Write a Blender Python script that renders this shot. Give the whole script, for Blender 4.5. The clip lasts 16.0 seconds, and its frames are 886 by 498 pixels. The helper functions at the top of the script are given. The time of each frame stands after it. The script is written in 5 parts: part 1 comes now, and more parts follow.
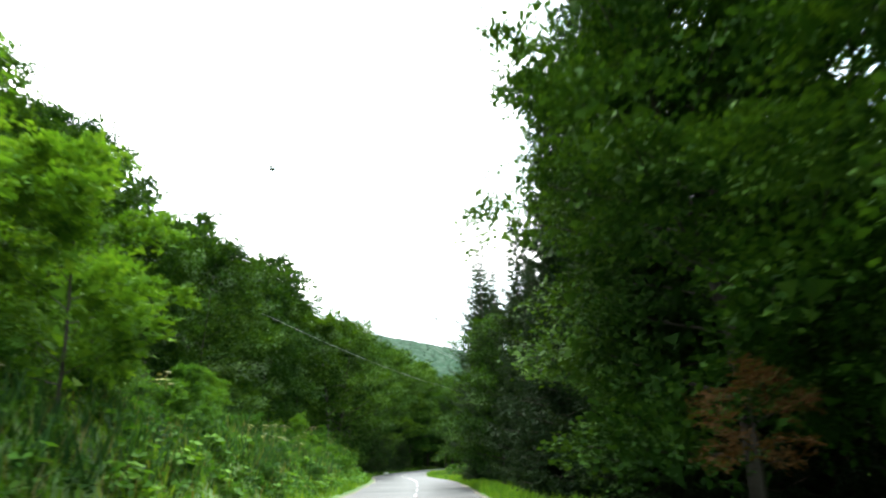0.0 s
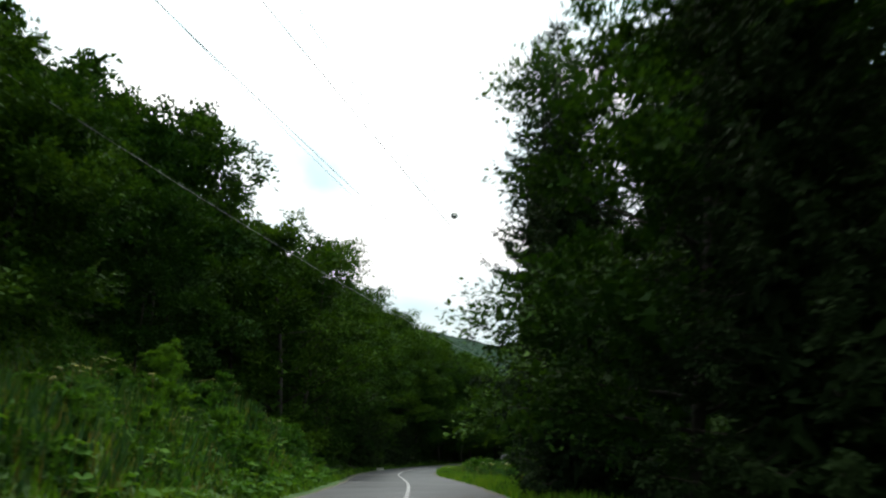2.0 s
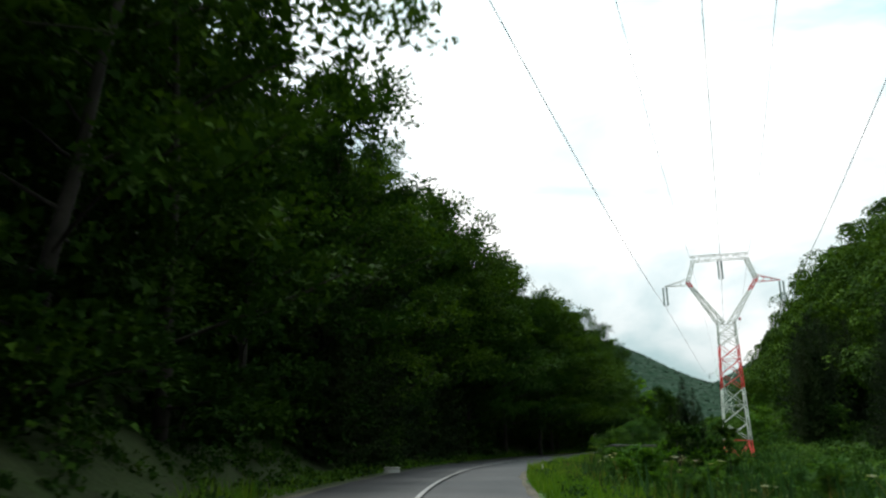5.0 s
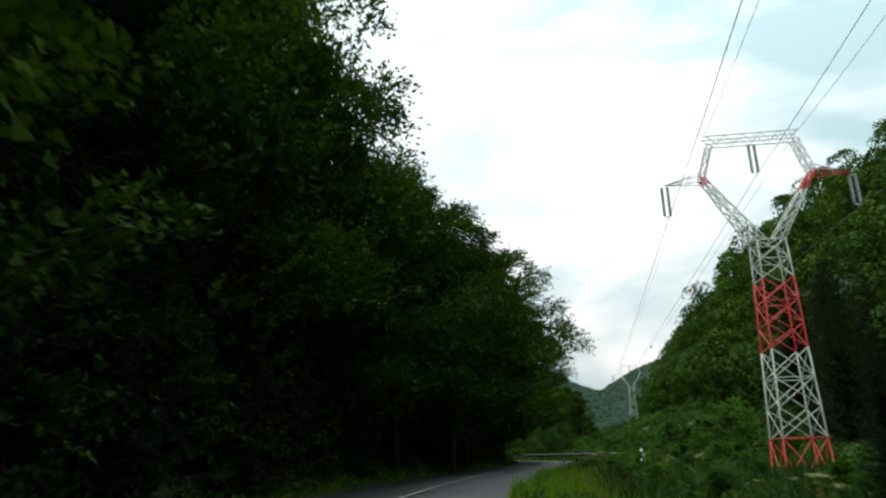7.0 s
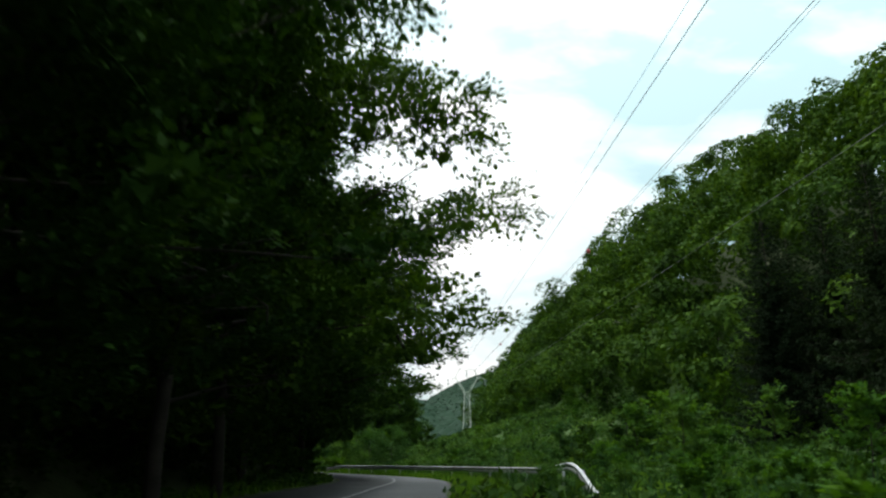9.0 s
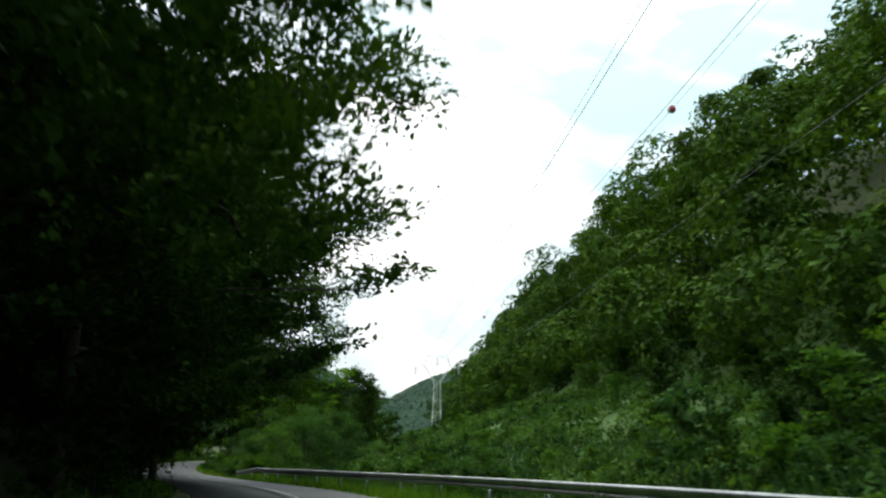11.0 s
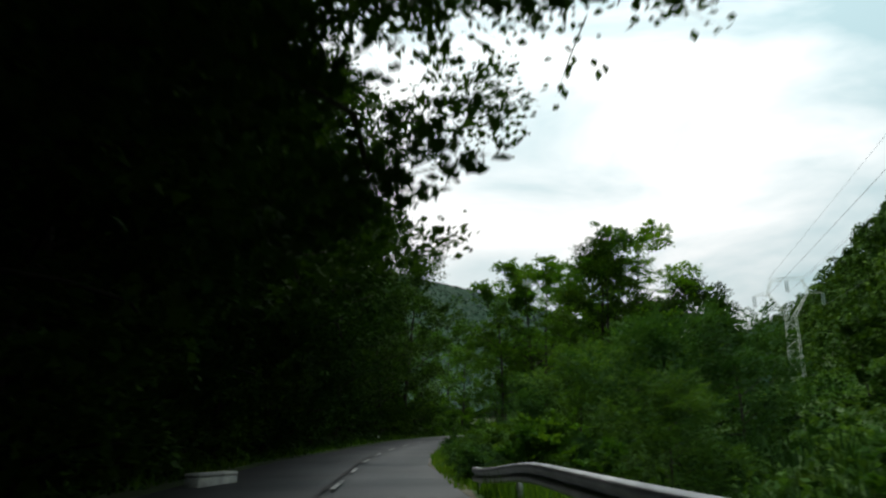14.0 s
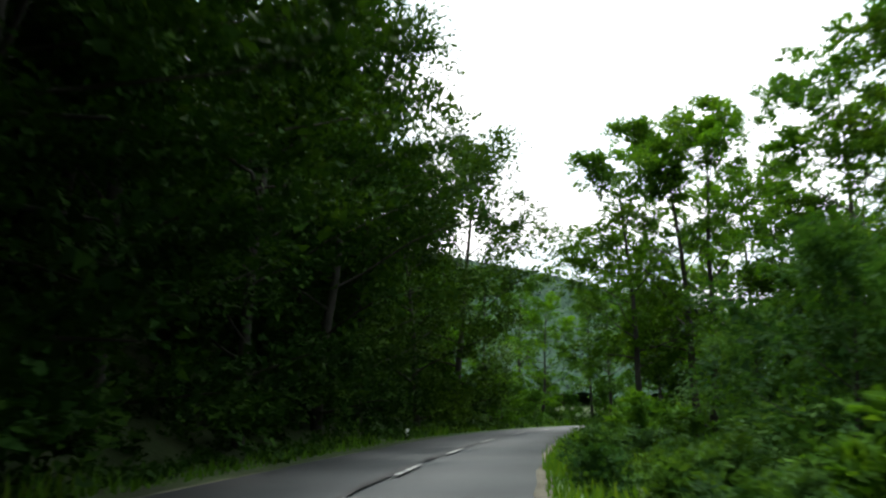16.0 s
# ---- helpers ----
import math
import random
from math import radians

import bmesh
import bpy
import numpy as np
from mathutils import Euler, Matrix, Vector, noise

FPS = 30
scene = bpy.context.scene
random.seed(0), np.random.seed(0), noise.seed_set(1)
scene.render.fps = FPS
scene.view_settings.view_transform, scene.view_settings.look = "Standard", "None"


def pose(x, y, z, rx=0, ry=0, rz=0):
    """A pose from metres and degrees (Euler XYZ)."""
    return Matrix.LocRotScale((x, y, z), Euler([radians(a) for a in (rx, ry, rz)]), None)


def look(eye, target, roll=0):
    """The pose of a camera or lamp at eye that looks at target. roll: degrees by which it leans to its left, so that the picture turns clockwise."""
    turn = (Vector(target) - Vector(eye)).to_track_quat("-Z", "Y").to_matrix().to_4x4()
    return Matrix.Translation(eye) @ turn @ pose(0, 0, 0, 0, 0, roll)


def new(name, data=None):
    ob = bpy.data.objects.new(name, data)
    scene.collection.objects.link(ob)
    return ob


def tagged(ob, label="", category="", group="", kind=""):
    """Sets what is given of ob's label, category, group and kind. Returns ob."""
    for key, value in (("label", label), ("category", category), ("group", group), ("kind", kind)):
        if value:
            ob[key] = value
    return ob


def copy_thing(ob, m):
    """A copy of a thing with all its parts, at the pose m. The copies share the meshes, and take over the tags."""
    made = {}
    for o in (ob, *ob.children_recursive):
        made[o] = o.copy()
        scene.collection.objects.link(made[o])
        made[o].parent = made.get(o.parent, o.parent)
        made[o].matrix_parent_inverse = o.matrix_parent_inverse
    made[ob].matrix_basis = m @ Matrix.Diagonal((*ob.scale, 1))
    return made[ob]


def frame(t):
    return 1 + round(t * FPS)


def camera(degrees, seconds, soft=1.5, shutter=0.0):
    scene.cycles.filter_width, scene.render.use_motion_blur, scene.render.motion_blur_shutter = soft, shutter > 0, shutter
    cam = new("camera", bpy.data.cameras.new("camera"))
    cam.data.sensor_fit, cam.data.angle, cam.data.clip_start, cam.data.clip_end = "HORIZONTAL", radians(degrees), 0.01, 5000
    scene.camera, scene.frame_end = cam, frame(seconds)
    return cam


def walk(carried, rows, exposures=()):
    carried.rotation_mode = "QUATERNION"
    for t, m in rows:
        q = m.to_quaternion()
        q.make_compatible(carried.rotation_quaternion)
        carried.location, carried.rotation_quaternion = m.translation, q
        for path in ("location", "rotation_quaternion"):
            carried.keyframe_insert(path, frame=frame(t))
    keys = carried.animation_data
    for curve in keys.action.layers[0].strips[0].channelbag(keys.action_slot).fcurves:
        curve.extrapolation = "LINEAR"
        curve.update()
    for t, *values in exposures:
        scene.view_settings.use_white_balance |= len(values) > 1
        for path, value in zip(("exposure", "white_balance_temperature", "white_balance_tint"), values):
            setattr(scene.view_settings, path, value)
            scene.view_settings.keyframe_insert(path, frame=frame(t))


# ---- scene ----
cam = camera(63.0, 16.0, soft=2.3, shutter=0.24)
PATH = [
    (0, (5.910, 5.952, 1.349), (5.938, 15.518, 4.264), -1.11),
    (0.5, (5.894, 14.221, 1.348), (5.883, 23.777, 4.295), -1.48),
    (1, (5.808, 22.450, 1.333), (5.772, 32.010, 4.265), -1.01),
    (1.5, (5.621, 30.527, 1.333), (5.556, 40.086, 4.266), -1.27),
    (2, (5.353, 38.662, 1.357), (5.175, 48.242, 4.219), -0.00),
    (2.5, (5.052, 46.616, 1.413), (4.645, 56.170, 4.336), 0.74),
    (3, (4.705, 54.416, 1.497), (4.262, 64.011, 4.276), 1.52),
    (3.5, (4.255, 62.081, 1.581), (3.521, 71.654, 4.375), 1.99),
    (4, (3.723, 69.741, 1.628), (2.819, 79.307, 4.397), 0.20),
    (4.5, (3.159, 77.407, 1.653), (2.220, 86.976, 4.401), -0.04),
    (5, (2.626, 85.090, 1.676), (1.797, 94.674, 4.407), 0.00),
    (5.5, (2.190, 92.800, 1.706), (1.630, 102.413, 4.403), -0.01),
    (6, (1.920, 100.546, 1.755), (1.800, 110.189, 4.400), -0.51),
    (6.5, (1.875, 108.334, 1.834), (2.379, 117.947, 4.542), -1.52),
    (7, (2.107, 116.188, 1.945), (2.853, 125.731, 4.839), -1.75),
    (7.5, (2.684, 123.729, 2.050), (3.520, 133.191, 5.176), -1.91),
    (8, (3.734, 131.183, 2.158), (5.221, 140.554, 5.316), -1.61),
    (8.5, (5.206, 138.259, 2.286), (7.504, 147.468, 5.435), -0.71),
    (9, (6.988, 145.333, 2.416), (9.942, 154.409, 5.399), -0.04),
    (9.5, (8.981, 152.413, 2.549), (12.393, 161.354, 5.448), 0.02),
    (10, (11.115, 159.505, 2.684), (14.764, 168.350, 5.591), -0.01),
    (10.5, (13.326, 166.618, 2.824), (16.973, 175.442, 5.795), 0.04),
    (11, (15.538, 173.766, 2.970), (18.925, 182.682, 5.976), 0.54),
    (11.5, (17.632, 180.976, 3.123), (20.490, 190.156, 5.871), 0.97),
    (12, (19.390, 188.258, 3.270), (21.399, 197.665, 6.004), 0.94),
    (12.5, (20.575, 195.521, 3.395), (21.840, 205.052, 6.144), 0.54),
    (13, (21.192, 202.769, 3.489), (21.782, 212.358, 6.265), -0.29),
    (13.5, (21.358, 210.070, 3.574), (21.363, 219.660, 6.410), -0.53),
    (14, (21.239, 217.556, 3.688), (21.071, 227.198, 6.336), -0.03),
    (14.5, (20.907, 225.214, 3.828), (20.501, 234.870, 6.397), -0.65),
    (15, (20.431, 232.948, 3.962), (19.587, 242.588, 6.484), -0.32),
    (15.5, (19.946, 240.624, 4.090), (19.146, 250.265, 6.622), -0.85),
    (16, (19.543, 248.198, 4.221), (18.599, 257.825, 6.757), -0.12),
]
EXPOSURES = [(0, 2.4), (0.5, 1.8), (1.0, 1.3), (1.5, 0.85), (2.0, 0.6), (3.5, 0.6), (6, 0.2), (8, 0.3), (11, 0.6), (12.0, 0.4),
             (13.0, -0.08), (14.0, 0.05), (15.0, 0.42), (16.0, 1.1)]
walk(cam, [(t, look(eye, target, roll)) for t, eye, target, roll in PATH], EXPOSURES)

# ---------- world and sun ----------
world = bpy.data.worlds.new("world")
scene.world = world
world.use_nodes = True
wn, wl = world.node_tree.nodes, world.node_tree.links
wn.clear()
SUN_EL, SUN_AZ = radians(62), radians(-10)
sky = wn.new("ShaderNodeTexSky")
sky.sky_type, sky.sun_disc = "NISHITA", False
sky.sun_elevation, sky.sun_rotation, sky.dust_density = SUN_EL, SUN_AZ, 3.0
w_out, w_bg = wn.new("ShaderNodeOutputWorld"), wn.new("ShaderNodeBackground")
coord = wn.new("ShaderNodeTexCoord")
stretch = wn.new("ShaderNodeMapping")
stretch.inputs["Scale"].default_value = (1.0, 1.0, 2.6)
cloud = wn.new("ShaderNodeTexNoise")
cloud.inputs["Scale"].default_value, cloud.inputs["Detail"].default_value = 2.3, 6.0
cloud.inputs["Roughness"].default_value, cloud.inputs["Distortion"].default_value = 0.5, 0.5
band = wn.new("ShaderNodeValToRGB")
band.color_ramp.elements[0].position, band.color_ramp.elements[1].position = 0.38, 0.60
dim = wn.new("ShaderNodeMix")
dim.data_type = "RGBA"
dim.blend_type = "MULTIPLY"
dim.inputs["Factor"].default_value = 1.0
dim.inputs["B"].default_value = (0.1, 0.1, 0.1, 1)
grey = wn.new("ShaderNodeMix")
grey.data_type = "RGBA"
grey.inputs["Factor"].default_value = 0.78
grey.inputs["B"].default_value = (0.61, 0.86, 0.88, 1)
mixc = wn.new("ShaderNodeMix")
mixc.data_type = "RGBA"
mixc.inputs["B"].default_value = (1.32, 1.33, 1.32, 1)
wl.new(coord.outputs["Generated"], stretch.inputs["Vector"])
wl.new(stretch.outputs["Vector"], cloud.inputs["Vector"])
wl.new(cloud.outputs["Fac"], band.inputs["Fac"])
wl.new(sky.outputs["Color"], dim.inputs["A"])
wl.new(dim.outputs["Result"], grey.inputs["A"])
wl.new(band.outputs["Color"], mixc.inputs["Factor"])
wl.new(grey.outputs["Result"], mixc.inputs["A"])
# an overcast sky is brighter overhead than at the horizon
split, rise, dome = wn.new("ShaderNodeSeparateXYZ"), wn.new("ShaderNodeMath"), wn.new("ShaderNodeVectorMath")
rise.operation, rise.use_clamp, dome.operation = "MULTIPLY_ADD", False, "SCALE"
rise.inputs[1].default_value, rise.inputs[2].default_value = 1.25, 0.66
wl.new(coord.outputs["Generated"], split.inputs["Vector"])
wl.new(split.outputs["Z"], rise.inputs[0])
wl.new(mixc.outputs["Result"], dome.inputs[0])
wl.new(rise.outputs[0], dome.inputs["Scale"])
wl.new(dome.outputs["Vector"], w_bg.inputs["Color"])
wl.new(w_bg.outputs["Background"], w_out.inputs["Surface"])
w_bg.inputs["Strength"].default_value = 0.80

sun_lamp = bpy.data.lights.new("sun", "SUN")
sun_lamp.energy, sun_lamp.angle, sun_lamp.color = 1.5, radians(12), (1.0, 0.97, 0.9)
sun = new("sun", sun_lamp)
sun.matrix_world = look((0, 0, 80), (-math.sin(SUN_AZ) * math.cos(SUN_EL), -math.cos(SUN_AZ) * math.cos(SUN_EL), 80 - math.sin(SUN_EL)))

# ---------- materials ----------


def material(name, rough=0.8, metal=0.0, spec=0.3):
    m = bpy.data.materials.new(name)
    m.use_nodes = True
    nt = m.node_tree
    b = nt.nodes["Principled BSDF"]
    b.inputs["Roughness"].default_value, b.inputs["Metallic"].default_value = rough, metal
    b.inputs["Specular IOR Level"].default_value = spec
    return m, nt, b


def noise_node(nt, scale, detail=4.0, rough=0.55, coords="Object"):
    tc, n = nt.nodes.new("ShaderNodeTexCoord"), nt.nodes.new("ShaderNodeTexNoise")
    n.inputs["Scale"].default_value, n.inputs["Detail"].default_value, n.inputs["Roughness"].default_value = scale, detail, rough
    nt.links.new(tc.outputs[coords], n.inputs["Vector"])
    return n


def ramp(nt, source, stops):
    r = nt.nodes.new("ShaderNodeValToRGB")
    el = r.color_ramp.elements
    while len(el) < len(stops):
        el.new(0.5)
    for e, (p, c) in zip(el, stops):
        e.position, e.color = p, (*c, 1)
    nt.links.new(source, r.inputs["Fac"])
    return r


def mix(nt, kind, fac, a, b):
    n = nt.nodes.new("ShaderNodeMix")
    n.data_type, n.blend_type = "RGBA", kind
    for key, v in (("Factor", fac), ("A", a), ("B", b)):
        if isinstance(v, (int, float)):
            n.inputs[key].default_value = v
        elif isinstance(v, tuple):
            n.inputs[key].default_value = (*v, 1)
        else:
            nt.links.new(v, n.inputs[key])
    return n.outputs["Result"]


def bump(nt, b, height, strength, dist):
    n = nt.nodes.new("ShaderNodeBump")
    n.inputs["Strength"].default_value, n.inputs["Distance"].default_value = strength, dist
    nt.links.new(height, n.inputs["Height"])
    nt.links.new(n.outputs["Normal"], b.inputs["Normal"])


def grainy(name, stops, scale, fine, rough=0.85, metal=0.0, spec=0.3, strength=0.3, dist=0.01):
    """A surface with stains at one scale and grain at another."""
    m, nt, b = material(name, rough, metal, spec)
    big, small = noise_node(nt, scale), noise_node(nt, fine, 3.0, 0.6)
    col = ramp(nt, big.outputs["Fac"], stops).outputs["Color"]
    spots = ramp(nt, small.outputs["Fac"], [(0.3, (0.7, 0.7, 0.7)), (0.7, (1.25, 1.25, 1.25))]).outputs["Color"]
    nt.links.new(mix(nt, "MULTIPLY", 0.8, col, spots), b.inputs["Base Color"])
    bump(nt, b, small.outputs["Fac"], strength, dist)
    return m


def foliage(name, dark, mid, light, see=0.35, scale=0.35):
    """Leaves: the hue varies from leaf to leaf, from clump to clump and from plant to plant; some light passes through."""
    m, nt, b = material(name, 0.8, 0.0, 0.06)
    clump, geo, info = noise_node(nt, scale, 3.0), nt.nodes.new("ShaderNodeNewGeometry"), nt.nodes.new("ShaderNodeObjectInfo")
    val = nt.nodes.new("ShaderNodeMath")
    val.operation = "MULTIPLY_ADD"
    nt.links.new(geo.outputs["Random Per Island"], val.inputs[0])
    val.inputs[1].default_value = 0.4
    stand = noise_node(nt, 0.11, 2.0)
    off = nt.nodes.new("ShaderNodeMath")
    off.operation = "MULTIPLY_ADD"
    slow = nt.nodes.new("ShaderNodeMath")
    slow.operation = "MULTIPLY_ADD"
    nt.links.new(stand.outputs["Fac"], slow.inputs[0])
    slow.inputs[1].default_value, slow.inputs[2].default_value = 0.9, -0.55
    nt.links.new(slow.outputs[0], off.inputs[2])
    nt.links.new(clump.outputs["Fac"], off.inputs[0])
    off.inputs[1].default_value = 0.9
    nt.links.new(off.outputs[0], val.inputs[2])
    col = ramp(nt, val.outputs[0], [(0.1, dark), (0.5, mid), (0.95, light)]).outputs["Color"]
    tint = ramp(nt, info.outputs["Random"], [(0.0, (0.62, 0.72, 0.75)), (0.5, (1.0, 1.0, 1.0)), (1.0, (1.32, 1.22, 0.85))]).outputs["Color"]
    out = mix(nt, "MULTIPLY", 1.0, col, tint)
    nt.links.new(out, b.inputs["Base Color"])
    tr, ms = nt.nodes.new("ShaderNodeBsdfTranslucent"), nt.nodes.new("ShaderNodeMixShader")
    warm = mix(nt, "MULTIPLY", 1.0, out, (1.45, 1.4, 0.5))
    nt.links.new(warm, tr.inputs["Color"])
    ms.inputs["Fac"].default_value = see
    nt.links.new(b.outputs["BSDF"], ms.inputs[1])
    nt.links.new(tr.outputs["BSDF"], ms.inputs[2])
    nt.links.new(ms.outputs["Shader"], nt.nodes["Material Output"].inputs["Surface"])
    return m


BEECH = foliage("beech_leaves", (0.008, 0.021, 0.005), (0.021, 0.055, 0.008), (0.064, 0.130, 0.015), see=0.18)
ALDER = foliage("alder_leaves", (0.020, 0.058, 0.007), (0.054, 0.140, 0.012), (0.110, 0.220, 0.022), see=0.5)
WILLOW = foliage("willow_leaves", (0.018, 0.052, 0.014), (0.040, 0.098, 0.024), (0.080, 0.150, 0.038))
BUSH = foliage("bush_leaves", (0.018, 0.058, 0.009), (0.045, 0.116, 0.014), (0.092, 0.178, 0.026), scale=0.8)
NEEDLES = foliage("spruce_needles", (0.006, 0.014, 0.006), (0.012, 0.025, 0.009), (0.021, 0.041, 0.013), see=0.12)
# darker, duller copy of the bush leaves, with shade put into the colour
SHADED_HERB = foliage("shaded_herb_leaves", (0.011, 0.034, 0.010), (0.027, 0.068, 0.017), (0.052, 0.100, 0.028), see=0.25, scale=0.6)
RUSTY = foliage("dry_leaves", (0.045, 0.023, 0.011), (0.070, 0.035, 0.014), (0.095, 0.052, 0.021), see=0.3)
GRASS = foliage("grass_blades", (0.026, 0.072, 0.010), (0.055, 0.132, 0.014), (0.105, 0.168, 0.026), scale=0.5)
DRY_GRASS = foliage("dry_grass_blades", (0.070, 0.060, 0.022), (0.120, 0.100, 0.036), (0.180, 0.150, 0.060), see=0.3, scale=0.6)
UMBEL = foliage("umbel_flowers", (0.20, 0.22, 0.14), (0.34, 0.36, 0.26), (0.50, 0.50, 0.40), see=0.3)
# leaves of the distant ridge, with the haze's blue mixed into the colour
HAZE_LEAF = foliage("haze_tinted_leaves", (0.008, 0.028, 0.015), (0.010, 0.033, 0.017), (0.012, 0.038, 0.020), see=0.0, scale=0.05)
BARK = grainy("bark", [(0.3, (0.016, 0.014, 0.011)), (0.7, (0.040, 0.035, 0.029))], 1.6, 22.0, 0.9, strength=0.6, dist=0.02)
SPRUCE_BARK = grainy("spruce_bark", [(0.3, (0.017, 0.013, 0.010)), (0.7, (0.042, 0.032, 0.026))], 2.0, 26.0, 0.95, strength=0.7, dist=0.02)
SOIL = grainy("forest_soil", [(0.30, (0.020, 0.024, 0.009)), (0.50, (0.028, 0.048, 0.011)), (0.72, (0.040, 0.050, 0.018))], 0.35, 5.0, 0.95, strength=0.8, dist=0.08)
TURF = grainy("meadow_turf", [(0.30, (0.022, 0.052, 0.009)), (0.50, (0.034, 0.082, 0.012)), (0.72, (0.052, 0.092, 0.020))], 0.35, 5.0, 0.95, strength=0.8, dist=0.08)
ASPHALT = grainy("asphalt", [(0.25, (0.042, 0.046, 0.048)), (0.55, (0.064, 0.070, 0.072)), (0.8, (0.084, 0.090, 0.090))], 0.25, 60.0, 0.72, spec=0.3, strength=0.25, dist=0.006)
GRAVEL = grainy("gravel", [(0.3, (0.062, 0.060, 0.042)), (0.7, (0.135, 0.125, 0.095))], 0.9, 30.0, 0.95, strength=0.8, dist=0.03)
PAINT = grainy("road_paint", [(0.36, (0.12, 0.125, 0.125)), (0.62, (0.46, 0.47, 0.46))], 3.0, 40.0, 0.7, strength=0.2, dist=0.003)
TAR = grainy("tar_seam", [(0.3, (0.018, 0.018, 0.019)), (0.7, (0.035, 0.035, 0.036))], 2.0, 40.0, 0.6, strength=0.2, dist=0.003)
ZINC = grainy("galvanised_steel", [(0.3, (0.42, 0.44, 0.45)), (0.7, (0.66, 0.68, 0.70))], 1.2, 18.0, 0.5, 0.25, strength=0.08, dist=0.003)
RAIL_STEEL = grainy("weathered_rail_steel", [(0.3, (0.20, 0.215, 0.22)), (0.7, (0.42, 0.44, 0.45))], 1.2, 18.0, 0.38, 0.85, strength=0.08, dist=0.003)
CONCRETE = grainy("concrete", [(0.3, (0.26, 0.26, 0.24)), (0.7, (0.46, 0.46, 0.43))], 2.0, 24.0, 0.9, strength=0.4, dist=0.01)
WHITE_STONE = grainy("whitewashed_stone", [(0.3, (0.45, 0.45, 0.42)), (0.7, (0.70, 0.70, 0.66))], 5.0, 30.0, 0.9, strength=0.3, dist=0.005)
WHITE_STEEL = grainy("white_painted_steel", [(0.3, (0.36, 0.41, 0.36)), (0.7, (0.52, 0.58, 0.51))], 0.8, 12.0, 0.6, strength=0.1, dist=0.003)
RED_STEEL = grainy("red_painted_steel", [(0.3, (0.42, 0.03, 0.025)), (0.7, (0.62, 0.05, 0.04))], 0.8, 12.0, 0.6, strength=0.1, dist=0.003)
GLASS_DISC = grainy("insulator_glass", [(0.3, (0.20, 0.27, 0.26)), (0.7, (0.36, 0.44, 0.42))], 3.0, 20.0, 0.2, spec=0.6, strength=0.05, dist=0.002)
WIRE = grainy("aluminium_wire", [(0.3, (0.09, 0.095, 0.10)), (0.7, (0.16, 0.165, 0.17))], 0.5, 10.0, 0.6, 0.5, strength=0.05, dist=0.002)
BALL_RED = grainy("marker_red", [(0.3, (0.36, 0.05, 0.06)), (0.7, (0.50, 0.09, 0.09))], 2.0, 15.0, 0.5, strength=0.05, dist=0.003)
BALL_WHITE = grainy("marker_white", [(0.3, (0.55, 0.55, 0.50)), (0.7, (0.75, 0.75, 0.70))], 2.0, 15.0, 0.5, strength=0.05, dist=0.003)
# the shaded lower half of the off-white balls, painted as grey
BALL_SHADE = grainy("marker_shade", [(0.3, (0.16, 0.15, 0.15)), (0.7, (0.26, 0.24, 0.23))], 2.0, 15.0, 0.5, strength=0.05, dist=0.003)

# ---------- mesh helpers ----------


class Geo:
    """Gathers triangles and quads in arrays and turns them into one mesh."""

    def __init__(self):
        self.v, self.t, self.q, self.n = [], [], [], 0

    def add(self, verts, tris=None, quads=None):
        verts = np.asarray(verts, float).reshape(-1, 3)
        if tris is not None and len(tris):
            self.t.append(np.asarray(tris, int).reshape(-1, 3) + self.n)
        if quads is not None and len(quads):
            self.q.append(np.asarray(quads, int).reshape(-1, 4) + self.n)
        self.v.append(verts)
        self.n += len(verts)
        return self

    def mesh(self, name, mat, smooth=False):
        me = bpy.data.meshes.new(name)
        v = np.concatenate(self.v)
        t = np.concatenate(self.t) if self.t else np.zeros((0, 3), int)
        q = np.concatenate(self.q) if self.q else np.zeros((0, 4), int)
        me.vertices.add(len(v))
        me.vertices.foreach_set("co", v.astype(np.float32).ravel())
        loops = np.concatenate([t.ravel(), q.ravel()]).astype(np.int32)
        me.loops.add(len(loops))
        me.loops.foreach_set("vertex_index", loops)
        me.polygons.add(len(t) + len(q))
        start = np.concatenate([np.arange(len(t)) * 3, len(t) * 3 + np.arange(len(q)) * 4]).astype(np.int32)
        me.polygons.foreach_set("loop_start", start)
        if smooth:
            me.polygons.foreach_set("use_smooth", np.ones(len(t) + len(q), bool))
        me.materials.append(mat)
        me.update(calc_edges=True)
        me.validate()
        return me


def part(name, geo, mat, parent=None, label="", smooth=False):
    ob = new(name, geo.mesh(name, mat, smooth))
    ob.parent = parent
    return tagged(ob, label)


def unit(v):
    return v / np.maximum(np.linalg.norm(v, axis=-1, keepdims=True), 1e-9)


